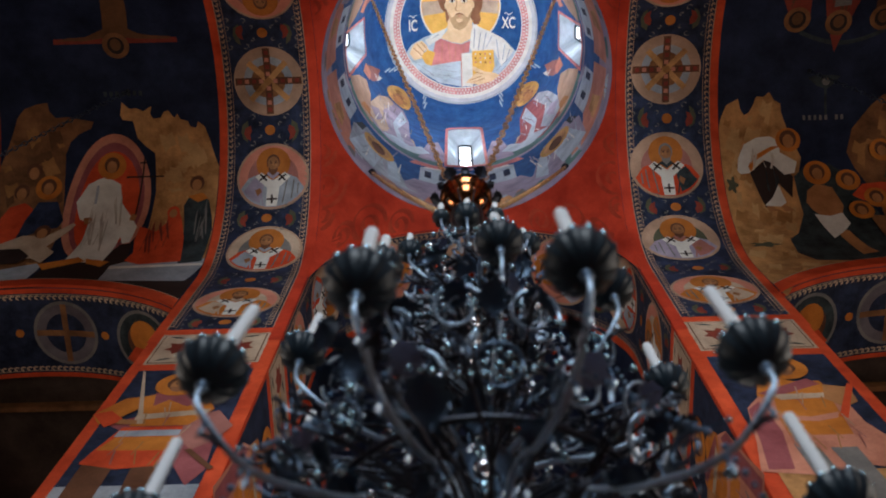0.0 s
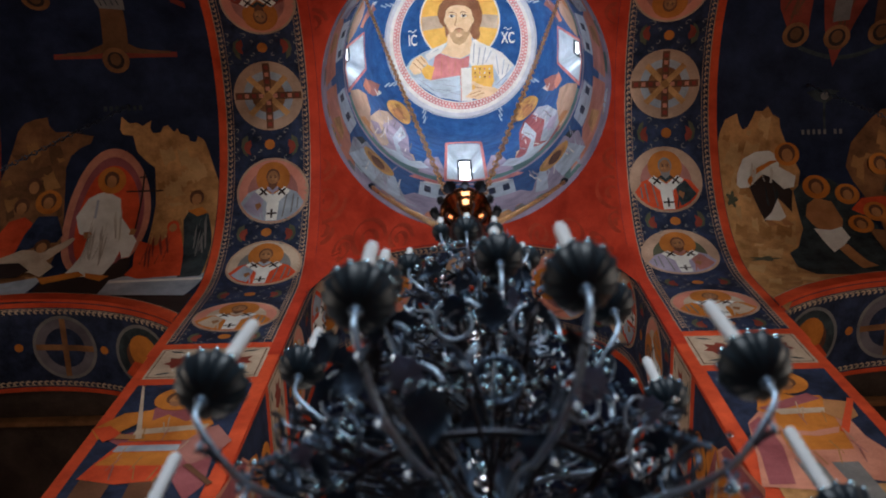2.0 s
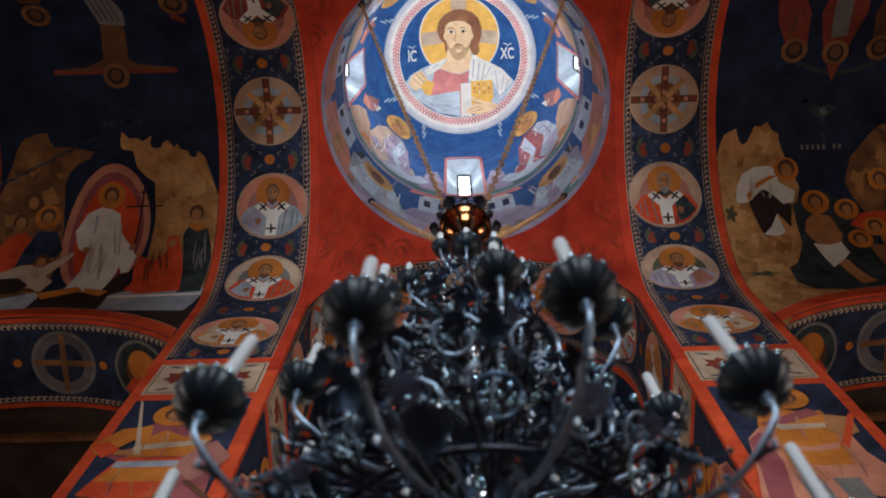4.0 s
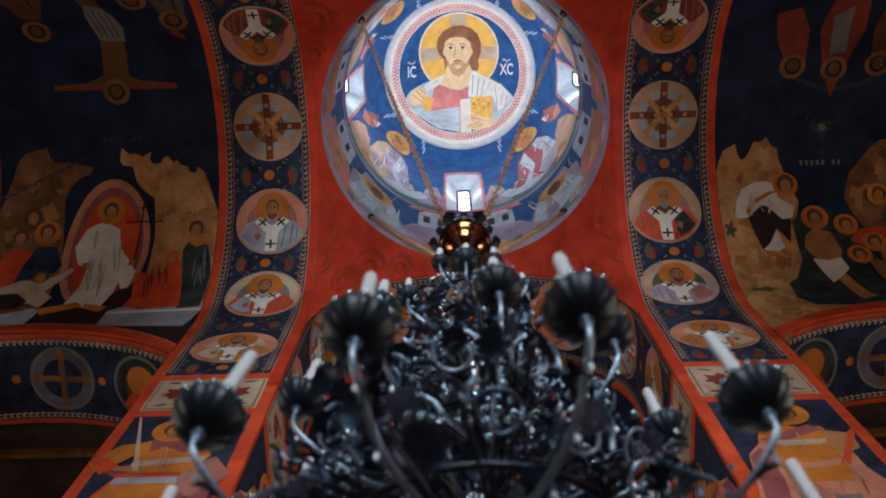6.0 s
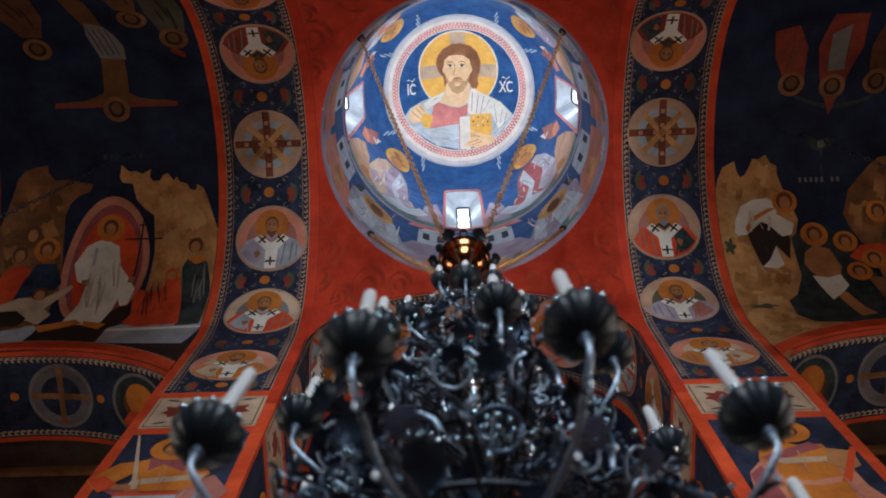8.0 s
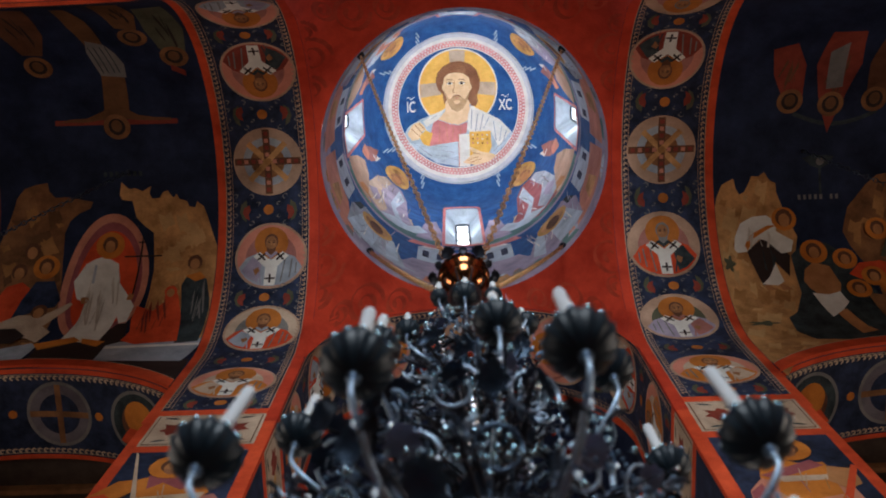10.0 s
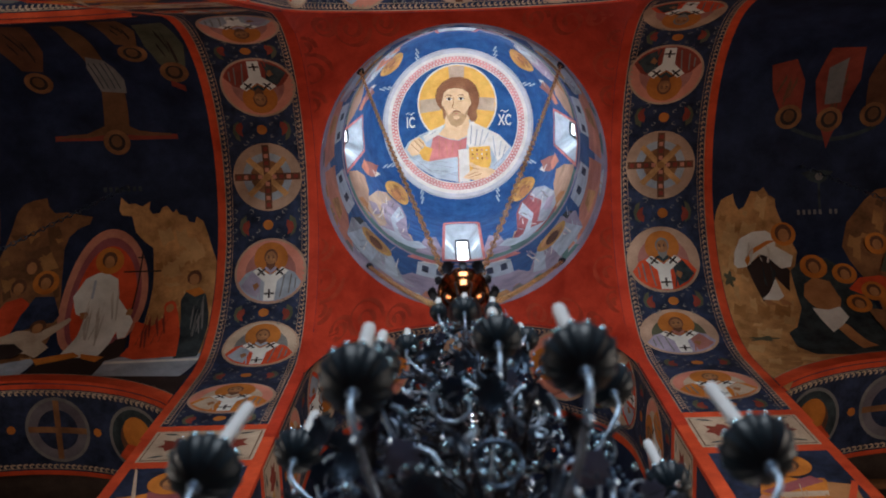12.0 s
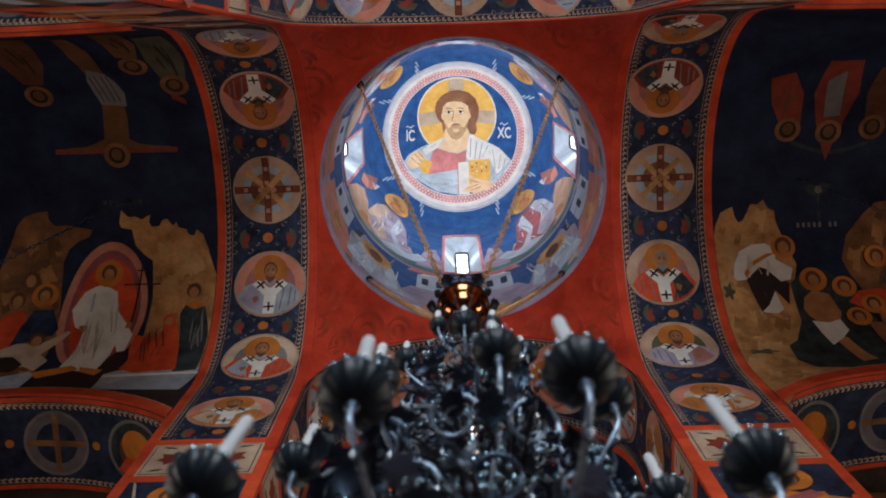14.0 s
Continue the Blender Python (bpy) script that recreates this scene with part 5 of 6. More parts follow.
for sx in (-25.5, 22.5):
    patch("ear", C(disc(sx, -34, 2.6, 6, 12)), cap_face, PALESKIN, g, 0.041, CS)
patch("beard", C([(-23, -25), (-20, -20), (-16, -13), (-11, -15), (-5, -19), (1, -19), (7, -15), (13, -13), (18, -21), (21, -26), (17, -10), (9, 4), (-2, 10), (-12, 5), (-19, -8)]), cap_face, TAWNY, g, 0.043, CS)
patch("chin", C([(-8, -10), (-2, -11.5), (4, -10), (3, -6), (-2, -4), (-7, -6)]), cap_face, PALESKIN, g, 0.045, CS)
patch("moustache", C([(-12, -15), (-7, -20), (-2, -21), (3, -20), (8, -15), (3, -17.5), (-2, -18.5), (-7, -17.5)]), cap_face, HAIR, g, 0.047, CS)
patch("mouth", C([(-6.5, -15.5), (-2, -16.5), (3, -15.5), (-2, -13.5)]), cap_face, ROSE, g, 0.048, CS)
for ex in (-14.5, 6.5):
    patch("eye", C([(ex - 6, -41), (ex - 1, -44), (ex + 5, -42.5), (ex + 6, -40.5), (ex, -39)]), cap_face, WHITE, g, 0.045, CS)
    patch("iris", C(disc(ex + 0.4, -41.5, 2.5, 2.5, 12)), cap_face, DARK, g, 0.047, CS)
    patch("lid", C([(ex - 7, -41), (ex - 1, -45), (ex + 6, -43), (ex + 7, -41), (ex + 5, -42.3), (ex - 1, -44)]), cap_face, BROWN, g, 0.048, CS)
    patch("brow", C([(ex - 8, -45), (ex - 3, -49.5), (ex + 4, -49), (ex + 8, -45.5), (ex + 3, -47.3), (ex - 3, -47.8)]), cap_face, HAIR, g, 0.046, CS)
    patch("eye_shadow", C([(ex - 6, -37.5), (ex, -36), (ex + 6, -38), (ex, -37)]), cap_face, TAWNY, g, 0.045, CS)
patch("nose", C([(-6.5, -45), (-5.2, -45), (-6, -32), (-8.5, -26), (-4.5, -24), (0, -26), (-3, -25), (-8, -24), (-10, -27), (-7.2, -33)]), cap_face, SKIN, g, 0.046, CS)
patch("mantle", C([(24, -4), (32, 4), (50, 12), (74, 24), (92, 44), (70, 72), (58, 46), (36, 46), (19, 46), (15, 40), (18, 14)]), cap_face, WHITE, g, 0.033, CS)
patch("mantle", C([(-24, 4), (-36, 22), (-58, 34), (-64, 24), (-44, 12)]), cap_face, WHITE, g, 0.033, CS)
for i, (x0, y0, x1, y1) in enumerate(((24, 6, 22, 40), (34, 14, 30, 44), (44, 14, 38, 44), (54, 20, 44, 40), (62, 26, 66, 60), (76, 34, 72, 60), (84, 42, 78, 62), (-60, 70, -10, 80), (-48, 82, 0, 94), (-70, 66, -20, 70), (-84, 58, -50, 84), (-40, 14, -60, 26), (-66, 80, -20, 86), (60, 78, 84, 56))):
    patch("fold", C([(x0, y0), (x0 + 1.6, y0 + 1), (x1 + 1.0, y1), (x1 - 0.6, y1 + 1.2)]), cap_face, GREY, g, 0.038, CS)
for x0, y0, x1, y1 in ((-34, 28, -36, 62), (-24, 32, -20, 60), (-10, 36, -12, 58), (4, 36, 2, 48)):
    patch("tunic_fold", C([(x0, y0), (x0 + 1.4, y0), (x1 + 0.8, y1), (x1 - 0.4, y1)]), cap_face, ROSE, g, 0.032, CS)
patch("book_pages", C([(-1, 50), (19, 49), (19, 104), (-1, 104.5)]), cap_face, WHITE, g, 0.042, CS)
patch("book_cover", C([(19, 46), (57, 44), (58, 72), (52, 84), (19, 88)]), cap_face, GOLD, g, 0.042, CS)
patch("book_edge", C([(-1.5, 49.5), (0, 49.5), (0, 104.5), (-1.5, 104.5)]), cap_face, ROSE, g, 0.044, CS)
for i in range(4):
    for j in range(3):
        patch("book_jewel", C(disc(25 + 8.5 * i, 51 + 7 * j, 1.6, n=8)), cap_face, (WHITE, DRED, PINK)[(i + j) % 3], g, 0.046, CS)
patch("left_hand", C([(6, 98), (16, 90), (26, 82), (18, 76), (20, 71), (30, 76), (40, 80), (58, 82), (66, 86), (52, 96), (28, 102)]), cap_face, PALESKIN, g, 0.050, CS)
for x0, y0, x1, y1 in ((14, 95, 34, 88), (20, 98, 40, 91), (24, 82, 36, 84)):
    patch("finger_line", C([(x0, y0), (x0 + 0.5, y0 - 1), (x1, y1 - 0.5), (x1, y1 + 0.5)]), cap_face, SKIN, g, 0.053, CS)


def lettering(text, x, y, height, parent):
    """White painted letters, level with the cap at their place."""
    cu = bpy.data.curves.new("letters", "FONT")
    cu.body, cu.size, cu.align_x, cu.offset = text, height * 1.4, "CENTER", 0.006
    tmp = new("letters", cu)
    me = bpy.data.meshes.new_from_object(tmp)
    bpy.data.objects.remove(tmp)
    me.materials.clear()
    me.materials.append(WHITE)
    ob = new("letters", me)
    at = cap_face(x * K, y * K, 0.03)
    out = Vector((at.x, at.y, at.z - ZD)).normalized()
    right = (Vector((1, 0, 0)) - out * out.x).normalized()
    up = out.cross(right) * -1
    if up.y > 0:
        up = -up
    m = Matrix((right, up, right.cross(up))).transposed().to_4x4()
    m.translation = at
    for v in me.vertices:
        v.co = m @ Vector((v.co.x * 0.72, v.co.y, 0))
    ob.parent = parent


lettering("IC", -84, 6, 19 * K * U, g)
lettering("XC", 84, 6, 19 * K * U, g)
for sx in (-84, 84):
    wave = [(sx - 7 + 1.5 * i, -19 - 1.8 * math.sin(i * 0.9)) for i in range(10)]
    patch("title_mark", C(wave + [(x, y + 1.7) for x, y in wave[::-1]]), cap_face, WHITE, g, 0.014, CS)

# faint scrollwork on the pendentives
SCROLL = paint("dull_red_scroll_paint", (0.36, 0.026, 0.009), other=(0.46, 0.05, 0.016))
for q in range(4):
    g = thing("scroll_fresco", "faint dark red scrollwork on a red pendentive", "fresco", "pendentive scrolls")
    for sx in (-1, 1):
        for r0, az, rad in ((1.0, 45 + 9 * sx, 0.22), (0.93, 45 + 19 * sx, 0.16), (1.09, 45 + 4 * sx, 0.12)):
            bm = bmesh.new()
            pts = []
            for i in range(26):
                t = i * 0.42
                rr = rad * (1 - i / 30)
                ra = r0 * S * 1.13
                x = ra * math.cos(radians(az + 90 * q)) + rr * math.cos(t * sx)
                y = ra * math.sin(radians(az + 90 * q)) + rr * math.sin(t * sx)
                pts.append((x, y))
            rs = math.hypot(S, SX)
            v0, v1 = [], []
            for i, (x, y) in enumerate(pts):
                x2, y2 = pts[min(i + 1, 25)]
                d = Vector((x2 - pts[max(i - 1, 0)][0], y2 - pts[max(i - 1, 0)][1], 0)).normalized() * 0.018 * (1 + 0.6 * math.sin(i * 0.9))
                for vs, k in ((v0, 1), (v1, -1)):
                    px, py = x - d.y * k, y + d.x * k
                    px, py = max(-SX + 0.03, min(SX - 0.03, px)), max(-S + 0.03, min(S - 0.03, py))
                    vs.append(bm.verts.new((px, py, ZS + math.sqrt(max(0.01, rs * rs - px * px - py * py)) - 0.012)))
            for i in range(25):
                bm.faces.new((v0[i], v0[i + 1], v1[i + 1], v1[i]))
            part("scroll", bm, SCROLL, g)

# ---------------------------------------------------------------- chandelier
AX = Vector((-0.0076 * U, 0, 0))


def cup_and_candle(parent, at, size, candle_len, angle, seed):
    """Fluted dark cup, collar and candle tube; beads on the rim imitate blue glints."""
    rnd = random.Random(seed)
    m = Matrix.Translation(at)
    bm = bmesh.new()
    s = size
    lathe(bm, [(0.10 * s, -0.95 * s), (0.22 * s, -0.9 * s), (0.55 * s, -0.72 * s), (0.86 * s, -0.36 * s), (1.0 * s, 0.05 * s), (0.98 * s, 0.16 * s), (0.90 * s, 0.12 * s), (0.70 * s, -0.25 * s), (0.25 * s, -0.5 * s)], 84, m, 0.032, 14)
    cup = part("cup", bm, BLACK, parent, "black fluted metal cup", True)
    # beads added in place of the glints on the rim's lobes
    bm = bmesh.new()
    for i in range(14):
        q = 2 * math.pi * i / 14
        bmesh.ops.create_icosphere(bm, subdivisions=2, radius=0.125 * s, matrix=Matrix.Translation(at + Vector((0.93 * s * math.cos(q), 0.93 * s * math.sin(q), 0.17 * s))))
    tagged(part("glint_beads", bm, BEAD, cup, "blue beads standing in for glints on the rim", True), kind="stuff")
    bm = bmesh.new()
    lathe(bm, [(0.2 * s, -0.5 * s), (0.3 * s, -0.1 * s), (0.2 * s, 0.1 * s), (0.24 * s, 0.22 * s), (0.15 * s, 0.25 * s)], 14, m)
    part("collar", bm, STEEL, cup, "", True)
    bm = bmesh.new()
    lathe(bm, [(0.04 * s, -1.3 * s), (0.16 * s, -1.2 * s), (0.2 * s, -1.08 * s), (0.1 * s, -0.95 * s)], 12, m)
    part("finial", bm, PEWTER, cup, "", True)
    bm = bmesh.new()
    r = 0.0165 if size > 0.075 else 0.0145
    tilt = Matrix.Rotation(radians(rnd.uniform(-2.5, 2.5)), 4, "X") @ Matrix.Rotation(radians(rnd.uniform(-2.5, 2.5)), 4, "Y")
    lathe(bm, [(r * (1.0 + 0.13 * (k % 2)), candle_len * k / 18) for k in range(18)] + [(r, candle_len), (r * 0.7, candle_len + 0.004), (r * 0.35, candle_len + 0.005), (r * 0.3, candle_len + 0.018)], 14, m @ tilt)
    part("candle", bm, CANDLE, parent, "white candle tube", True)


def arm_curve(parent, c, angle, pts, radius, name="arm", mat=None):
    d = Vector((math.cos(angle), math.sin(angle), 0))
    side = Vector((-d.y, d.x, 0))
    bm = bmesh.new()
    path = smooth_curve([c + d * r + side * w + Vector((0, 0, z)) for r, w, z in pts], 6)
    n = len(path)
    tube(bm, path, [radius * (1.15 - 0.45 * i / n) for i in range(n)], 8)
    return part(name, bm, mat or STEEL, parent, "", True)


def spiral(parent, at, u, v, size, turns, radius, mat, name="scroll"):
    pts = []
    n = int(14 * turns)
    for i in range(n + 1):
        q = 2 * math.pi * turns * i / n
        r = size * (1 - 0.8 * i / n)
        pts.append(at + u * (r * math.cos(q)) + v * (r * math.sin(q)))
    bm = bmesh.new()
    tube(bm, pts, [radius * (1 - 0.5 * i / n) for i in range(n + 1)], 6)
    return part(name, bm, mat, parent, "", True)


def leaf_blade(parent, at, along, out, size, mat, name="leaf"):
    """Curled acanthus leaf with a ribbed, scalloped outline and thickness."""
    across = along.cross(out).normalized()
    rows = []
    for i in range(9):
        t = i / 8
        w = size * 0.42 * math.sin(math.pi * min(1, t * 0.9 + 0.08)) * (1 + 0.22 * math.cos(i * math.pi))
        mid = at + along * size * (t - 0.25 * t * t) + out * size * 0.35 * t * t
        rows.append([mid + across * w * k + out * size * 0.10 * (abs(k) - 0.4) for k in (-1, -0.5, 0, 0.5, 1)])
    bm = bmesh.new()
    sheet(bm, rows)
    bmesh.ops.solidify(bm, geom=bm.faces[:], thickness=0.004)
    return part(name, bm, mat, parent, "", True)


def drop(bm, at, s):
    lathe(bm, [(0.002, 0.9 * s), (0.28 * s, 0.35 * s), (0.42 * s, -0.2 * s), (0.22 * s, -0.7 * s), (0.002, -0.95 * s)], 6, Matrix.Translation(at))


BEAD = metal("blue_glint_bead", (0.42, 0.66, 0.95), rough=0.17)
SILVER = metal("silver_glint_bead", (0.72, 0.78, 0.92), rough=0.10)
AMBER = metal("red_stone", (0.5, 0.08, 0.03), rough=0.1)
PEWTER = metal("dull_pewter", (0.085, 0.125, 0.185), rough=0.36)
PALEMETAL = metal("pale_tin", (0.32, 0.35, 0.46), rough=0.5)
chand = thing("chandelier", "large tiered dark metal chandelier with fluted cups and white candles", "chandelier", at=AX)
chand.matrix_world = Matrix.Identity(4)
chand.matrix_world = Matrix.Translation(AX)
O = Vector((0, 0, 0))

# stem: turned sections one above another
for name, prof, mat, lab in (
        ("stem", [(0.02, 0.150), (0.035, 0.155), (0.03, 0.20), (0.045, 0.25), (0.03, 0.30), (0.04, 0.36), (0.025, 0.42), (0.03, 0.482)], BRONZE, ""),
        ("glass_shaft", [(0.06, 0.151), (0.085, 0.156), (0.075, 0.165), (0.085, 0.175), (0.072, 0.186), (0.085, 0.198), (0.06, 0.204)], BLACK, "dark polished shaft"),
        ("lower_bowl", [(0.02, 0.150), (0.06, 0.152), (0.10, 0.153), (0.12, 0.156), (0.10, 0.159), (0.05, 0.160)], BLACK, ""),
        ("hub", [(0.04, 0.196), (0.11, 0.202), (0.13, 0.212), (0.09, 0.222), (0.04, 0.226)], PEWTER, ""),
        ("hub", [(0.03, 0.262), (0.10, 0.268), (0.12, 0.278), (0.07, 0.290), (0.03, 0.296)], PEWTER, ""),
        ("hub", [(0.03, 0.335), (0.09, 0.342), (0.10, 0.350), (0.06, 0.362), (0.03, 0.368)], PEWTER, ""),
        ("collar", [(0.03, 0.440), (0.08, 0.448), (0.10, 0.458), (0.06, 0.468)], BRONZE, ""),
        ("crown_dish", [(0.04, 0.4780), (0.07, 0.4785), (0.105, 0.4810), (0.132, 0.4850), (0.145, 0.4885), (0.154, 0.4890), (0.158, 0.4905), (0.154, 0.4920), (0.164, 0.4930), (0.164, 0.4960), (0.15, 0.4960), (0.06, 0.4840)], COPPER, "polished copper crown dish")):
    bm = bmesh.new()
    lathe(bm, [(r, Z(h)) for r, h in prof], 28)
    part(name, bm, mat, chand, lab, True)
for i in range(12):
    q = 2 * math.pi * i / 12
    d = Vector((math.cos(q), math.sin(q), 0))
    leaf_blade(chand, O + d * 0.158 + Vector((0, 0, Z(0.4915))), (Vector((0, 0, 1)) + d * 0.35).normalized(), d, 0.11 if i % 2 == 0 else 0.07, BRONZE, "crown_leaf")

TIERS = [  # radius, height, count, first angle, cup size, candle, hub height
    (0.0722, 0.1705, 12, -15.5, 0.083, 0.41, 0.176),
    (0.0520, 0.2450, 10, -83, 0.076, 0.35, 0.214),
    (0.0265, 0.3650, 6, -32, 0.060, 0.28, 0.340),
    (0.0195, 0.4020, 5, -126, 0.046, 0.24, 0.392)]
for ti, (r, h, n, a0, cs, cl, hh) in enumerate(TIERS):
    R, zc = r * U, Z(h)
    for i in range(n):
        q = radians(a0 + 360 * i / n)
        d = Vector((math.cos(q), math.sin(q), 0))
        side = Vector((-d.y, d.x, 0))
        if (ti, i) == (0, 9):  # one arm is bent aside
            q -= radians(3.0)
            d, R = Vector((math.cos(q), math.sin(q), 0)), 0.98 * r * U
            side = Vector((-d.y, d.x, 0))
        else:
            R = r * U
        at = d * R + Vector((0, 0, zc))
        cup_and_candle(chand, at, cs, cl, q, 100 * ti + i)
        low = zc - 1.3 * cs
        zh = Z(hh)
        dip = {0: 0.13, 1: 0.20, 2: 0.15, 3: 0.10}[ti]
        arm_curve(chand, O, q, [(0.08, 0, zh), (0.30 * R + 0.03, 0, zh + 0.03), (0.55 * R, 0, (zh + low) / 2 - dip * 0.6), (0.80 * R, 0, low - dip), (0.98 * R, 0, low - dip * 0.5), (1.0 * R, 0, low + 0.02)], 0.0095 if ti < 2 else 0.008)
        up = Vector((0, 0, 1))
        spiral(chand, d * (0.72 * R) + up * (low - dip * 0.1), d, up, 0.058 * (1 if ti < 2 else 0.6), 1.6, 0.0075, PEWTER)
        spiral(chand, d * (0.45 * R) + up * ((zh + low) / 2 + 0.02), -d, up, 0.065 * (1 if ti < 2 else 0.6), 1.5, 0.008, PEWTER)
        leaf_blade(chand, d * (0.86 * R) + up * (low - dip * 0.9), (d + up * 0.5).normalized(), (side * (1 if i % 2 else -1) - up * 0.3).normalized(), 0.11 if ti < 2 else 0.07, BRONZE)
        leaf_blade(chand, d * (0.5 * R) + up * ((zh + low) / 2 - 0.03), (d * 0.8 + up * 0.6).normalized(), -up, 0.12 if ti < 2 else 0.07, PEWTER)
        for k, (rr, dz) in enumerate(((0.8, -dip - 0.05), (0.62, -dip * 0.4 - 0.07), (0.4, 0.0), (0.95, -dip * 0.5 - 0.06))):
            bm = bmesh.new()
            p = d * (rr * R) + up * (low + dz)
            drop(bm, p, 0.020 if k % 2 else 0.026)
            bmesh.ops.create_icosphere(bm, subdivisions=1, radius=0.008, matrix=Matrix.Translation(p + up * 0.032))
            part("crystal_drop", bm, CRYSTAL, chand)
    # hoop that ties the tier together, and garlands of beads between its arms
    bm = bmesh.new()
    rr = R * 0.55
    tube(bm, [(rr * math.cos(2 * math.pi * k / 48), rr * math.sin(2 * math.pi * k / 48), (Z(hh) + zc) / 2 - 0.04) for k in range(49)], 0.010, 6)
    part("hoop", bm, BRONZE, chand, "", True)
    for i in range(n):
        q0, q1 = radians(a0 + 360 * i / n), radians(a0 + 360 * (i + 1) / n)
        bm = bmesh.new()
        for k in range(1, 14):
            t = k / 14
            q = q0 + (q1 - q0) * t
            rr = R * 0.8
            z = zc - 1.3 * cs - 0.04 - 0.10 * math.sin(math.pi * t)
            bmesh.ops.create_icosphere(bm, subdivisions=1, radius=0.0075 + 0.002 * (k % 2), matrix=Matrix.Translation((rr * math.cos(q), rr * math.sin(q), z)))
        tagged(part("bead_garland", bm, CRYSTAL if i % 3 else BEAD, chand, "", True), kind="stuff")

# pierced rosettes, jewel set, between the tiers, and filigree brackets round the stem
rnd = random.Random(11)
for k in range(42):
    q = radians(-90 + 360 / 13 * k if k < 13 else -97 + 360 / 14 * (k - 14) if k < 28 else -85 + 360 / 14 * (k - 28))
    hz = 0.298 if k < 13 else 0.225 if k < 28 else 0.190
    rr = 0.24 if k < 13 else 0.50
    d = Vector((math.cos(q), math.sin(q), 0))
    side = Vector((-d.y, d.x, 0))
    nrm = (d - Vector((0, 0, 0.9))).normalized()
    upv = nrm.cross(side)
    c = d * rr + Vector((0, 0, Z(hz)))
    if k % 4 == 0:
        ro = part("rosette", (lambda b: (tube(b, [c + 0.062 * (side * math.cos(w) + upv * math.sin(w)) for w in [2 * math.pi * j / 20 for j in range(21)]], 0.007, 6), b)[1])(bmesh.new()), PEWTER, chand, "pierced rosette set with blue stones", True)
        for j in range(9):
            w = 2 * math.pi * j / 8
            bm = bmesh.new()
            bmesh.ops.create_icosphere(bm, subdivisions=1, radius=0.012 if j < 8 else 0.015, matrix=Matrix.Translation(c + (0.04 if j < 8 else 0) * (side * math.cos(w) + upv * math.sin(w))))
            part("stone", bm, BEAD, ro, "", True)
        bm = bmesh.new()
        tube(bm, [c - d * 0.01, d * 0.06 + Vector((0, 0, c.z + 0.05))], 0.006, 6)
        part("bracket", bm, BRONZE, ro)
    else:
        spiral(chand, c, side, upv, 0.085, 1.7, 0.008, STEEL, "filigree")
        leaf_blade(chand, c, upv, nrm, 0.12 if k % 4 == 1 else 0.10, PALEMETAL if k % 4 == 1 else PEWTER)
        arm_curve(chand, O, q, [(0.05, 0, Z(hz) + 0.06), (rr * 0.6, 0.02, Z(hz) + 0.05), (rr, 0, Z(hz))], 0.007, "bracket", BRONZE)
for k in range(300):
    h = 0.155 + 0.20 * rnd.random() ** 1.4
    wide = 0.78 - 2.5 * (h - 0.155)
    q = rnd.uniform(0, 2 * math.pi)
    rr = rnd.uniform(0.14, max(0.2, wide))
    d = Vector((math.cos(q), math.sin(q), 0))
    side = Vector((-d.y, d.x, 0))
    c = d * rr + Vector((0, 0, Z(h)))
    if k % 4 == 3:
        leaf_blade(chand, c, (Vector((0, 0, 1)) + d * rnd.uniform(-0.5, 1)).normalized(), (d + side * rnd.uniform(-0.5, 0.5)).normalized(), rnd.uniform(0.08, 0.15), (BRONZE, PEWTER)[k % 2])
    else:
        spiral(chand, c, (d + side * rnd.uniform(-1, 1)).normalized(), Vector((0, 0, 1 if k % 2 else -1)), rnd.uniform(0.03, 0.065), rnd.uniform(1.2, 1.9), rnd.uniform(0.004, 0.0075), (STEEL if k % 12 == 0 else PEWTER, PEWTER, BRONZE)[k % 3], "filigree")
    bm = bmesh.new()
    tube(bm, smooth_curve([c, d * rr * 0.55 + side * 0.04 + Vector((0, 0, Z(h) + 0.05)), d * 0.045 + Vector((0, 0, Z(h) + 0.02))], 4), 0.0055, 5)
    part("bracket", bm, BRONZE, chand, "", True)
for k in range(90):
    h = rnd.uniform(0.155, 0.40)
    q = rnd.uniform(0, 2 * math.pi)
    rr = rnd.uniform(0.10, max(0.16, 0.68 - 1.6 * (h - 0.155)))
    p = Vector((rr * math.cos(q), rr * math.sin(q), Z(h)))
    bm = bmesh.new()
    drop(bm, p, rnd.uniform(0.014, 0.026))
    tube(bm, [p + Vector((0, 0, 0.02)), p + Vector((0, 0, 0.09))], 0.0025, 4)
    part("crystal_drop", bm, CRYSTAL, chand)
# small bright beads scattered to imitate window glints on the metalwork
for k in range(290):
    h = 0.152 + 0.268 * rnd.random() ** 1.3
    q = rnd.uniform(0, 2 * math.pi)
    wide = max(0.14, 0.78 - 2.3 * (h - 0.152))
    rr = wide * math.sqrt(rnd.uniform(0.05, 1.0))
    bm = bmesh.new()
    bmesh.ops.create_icosphere(bm, subdivisions=2, radius=rnd.uniform(0.007, 0.014), matrix=Matrix.Translation((rr * math.cos(q), rr * math.sin(q), Z(h))))
    tube(bm, [(rr * math.cos(q), rr * math.sin(q), Z(h)), (rr * 0.8 * math.cos(q), rr * 0.8 * math.sin(q), Z(h) + 0.09)], 0.002, 4)
    part("jewel", bm, AMBER if k % 11 == 0 else (SILVER, BEAD, BEAD)[k % 3], chand, "", True)
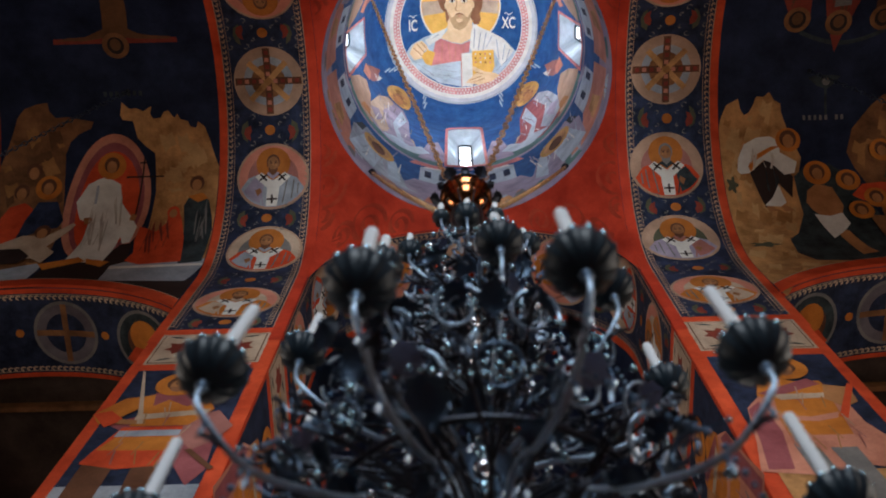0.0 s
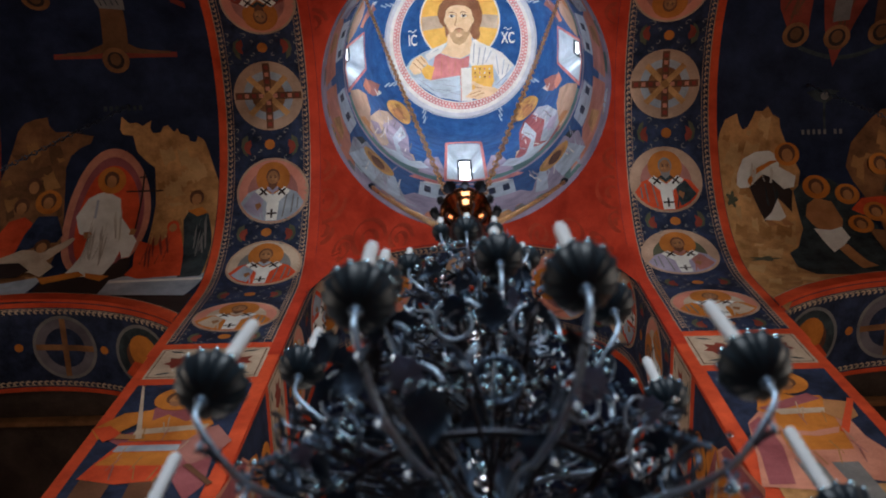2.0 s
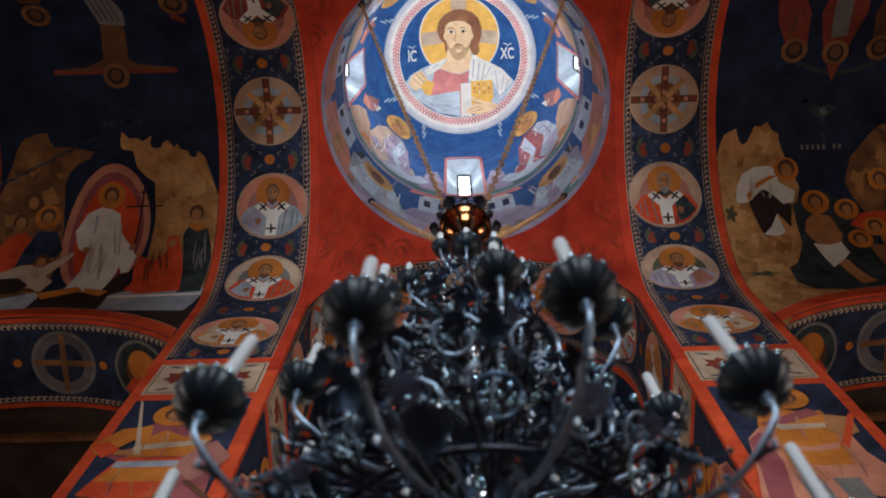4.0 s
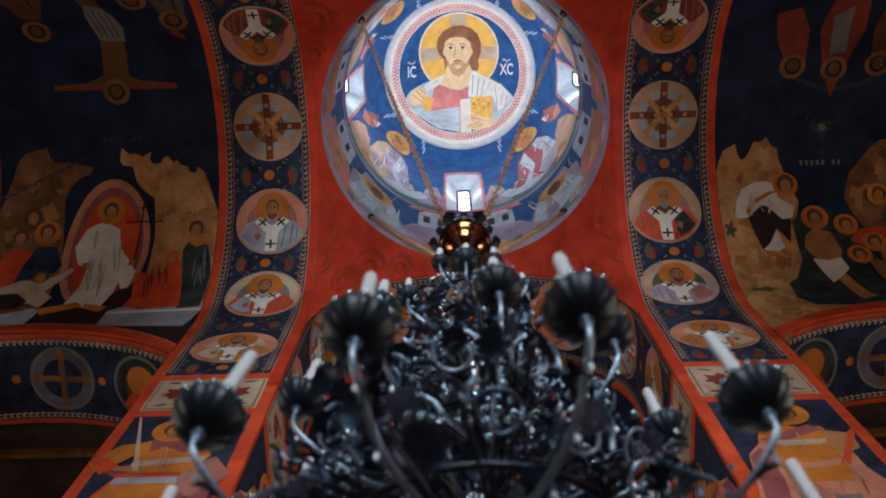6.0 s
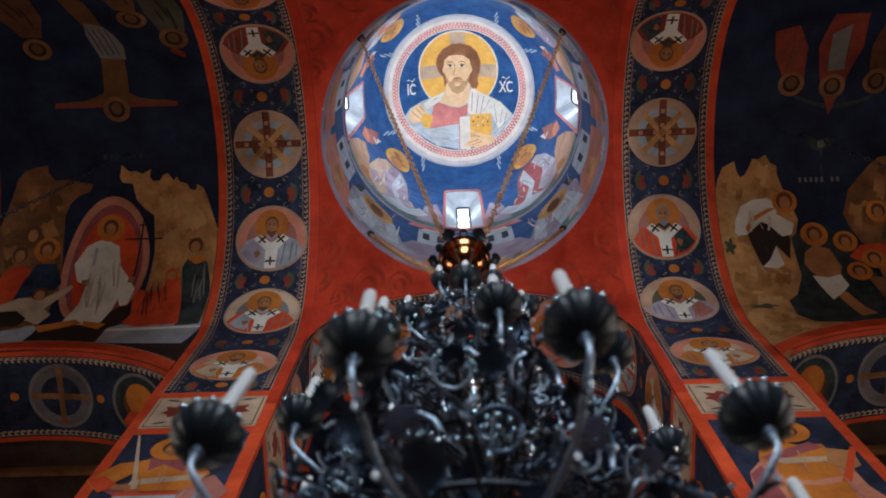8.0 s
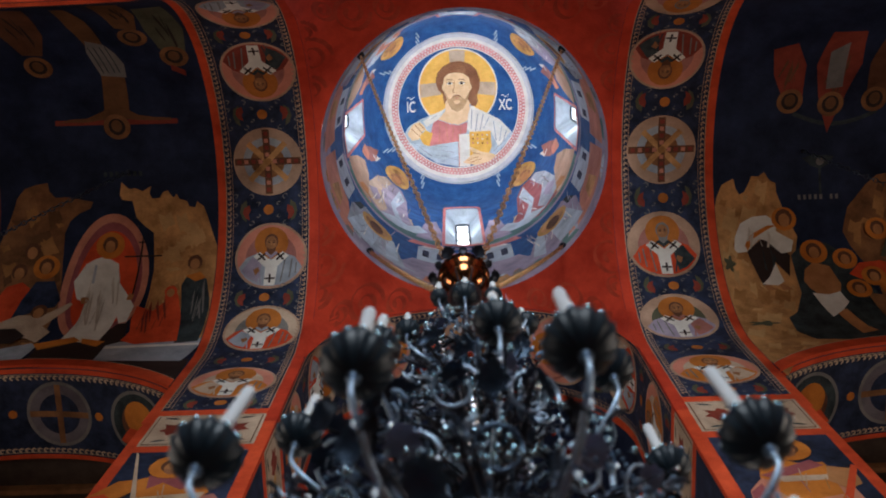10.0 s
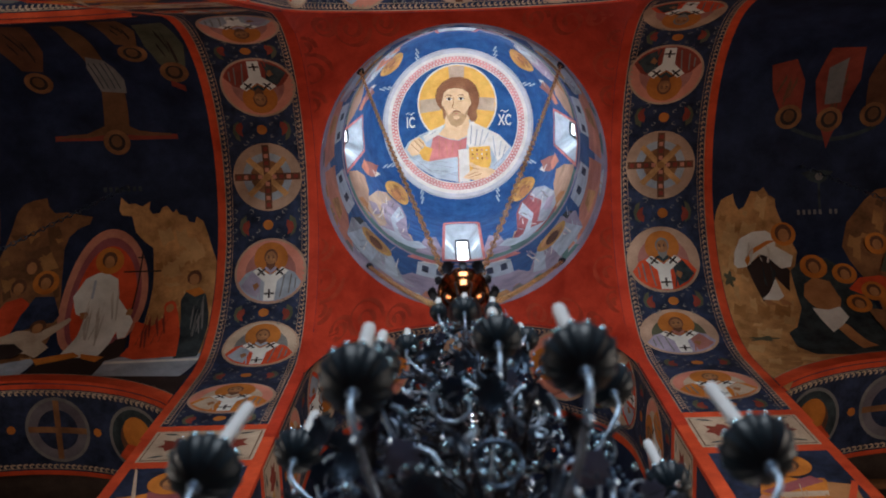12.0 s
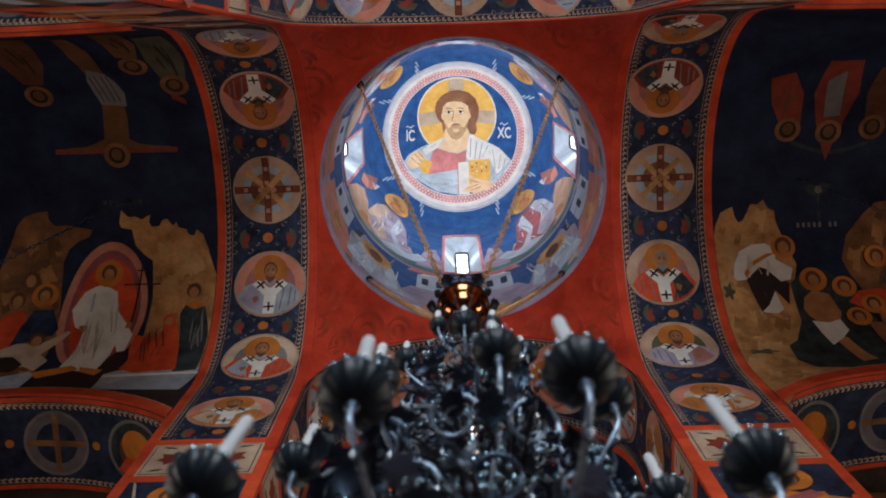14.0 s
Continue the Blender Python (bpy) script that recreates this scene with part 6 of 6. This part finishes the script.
# bright beads added down the stem's near side to imitate its glints
for k in range(26):
    z = Z(0.16) + k * 0.098
    bm = bmesh.new()
    q = radians(-90)
    big = 1.5 if k % 4 == 0 else 1.0
    lathe(bm, [(0.003 * big, -0.022 * big), (0.012 * big, -0.017 * big), (0.019 * big, -0.006 * big), (0.020 * big, 0.005 * big), (0.010 * big, 0.02 * big), (0.003 * big, 0.024 * big)], 12, Matrix.Translation((0.0, -0.20 + 0.004 * k, z)))
    part("stem_glint", bm, SILVER if k % 2 == 0 else BEAD, chand, "", True)
bm = bmesh.new()
tube(bm, [(0.0, -0.20, Z(0.16)), (0.0, -0.20 + 0.004 * 26, Z(0.16) + 26 * 0.098)], 0.003, 5)
part("glint_wire", bm, BRONZE, chand)
for k in range(8):
    q = radians(22.5 + 45 * k)
    d = Vector((math.cos(q), math.sin(q), 0))
    arm_curve(chand, O, q, [(0.03, 0, Z(0.455)), (0.09, 0, Z(0.463)), (0.13, 0, Z(0.474)), (0.115, 0, Z(0.483))], 0.005, "crown_bracket", BRONZE)

# ---------------------------------------------------------------- chains
bm = bmesh.new()
LR, LL, LT = 0.0195, 0.052, 0.0065
pts = []
for i in range(17):
    q = 2 * math.pi * i / 16
    pts.append((LR * math.cos(q), 0, LR * math.sin(q) + (LL / 2 if math.sin(q) >= 0 else -LL / 2) * 0.6))
tube(bm, pts, LT, 5)
DULLINK = mesh_of("link", bm.copy(), PEWTER, True)
LINK = mesh_of("link", bm, BRASS, True)


def chain(label, p0, p1, sag, group, link=LINK):
    """Chain of separate links from p0 down to p1."""
    c = thing("chain", label, "chain", group, at=p0)
    c.matrix_world = Matrix.Translation(p0)
    p0, p1 = Vector(p0), Vector(p1)
    n = min(290, int((p1 - p0).length / 0.078))
    last = None
    for i in range(n):
        t = (i + 0.5) / n
        at = p0.lerp(p1, t) - Vector((0, 0, sag * 4 * t * (1 - t)))
        d = (p1 - p0) / n - Vector((0, 0, sag * 4 * (1 - 2 * t) / n))
        o = new("link", link)
        o.parent = c
        o.matrix_local = Matrix.Translation(at - p0) @ d.to_track_quat("Z", "Y").to_matrix().to_4x4() @ Matrix.Rotation(radians(90 * (i % 2) + 12), 4, "Z")
    bm = bmesh.new()
    w = 1.0 if link is LINK else 0.45
    lathe(bm, [(0.03 * w, -0.03 * w), (0.05 * w, -0.01 * w), (0.05 * w, 0.02 * w), (0.02 * w, 0.05 * w)], 10)
    part("hook", bm, BRONZE, c)
    return c


for q in (45, 135, 225, 315):
    a = radians(q)
    top = Vector((RD * 0.985 * math.cos(a), RD * 0.985 * math.sin(a), Z(1.0215)))
    low = AX + Vector((0.165 * math.cos(a), 0.165 * math.sin(a), Z(0.497)))
    chain("long old brass chain from the dome to the chandelier crown", top, low, 0.10, "chandelier chains")
for sx in (-1, 1):
    chain("thin dull chain hanging from the side vault", (sx * 0.344 * U, 0.006 * U, Z(0.998)), (sx * 0.44 * U, 0.054 * U, Z(0.655)), 0.06, "side chains", DULLINK)
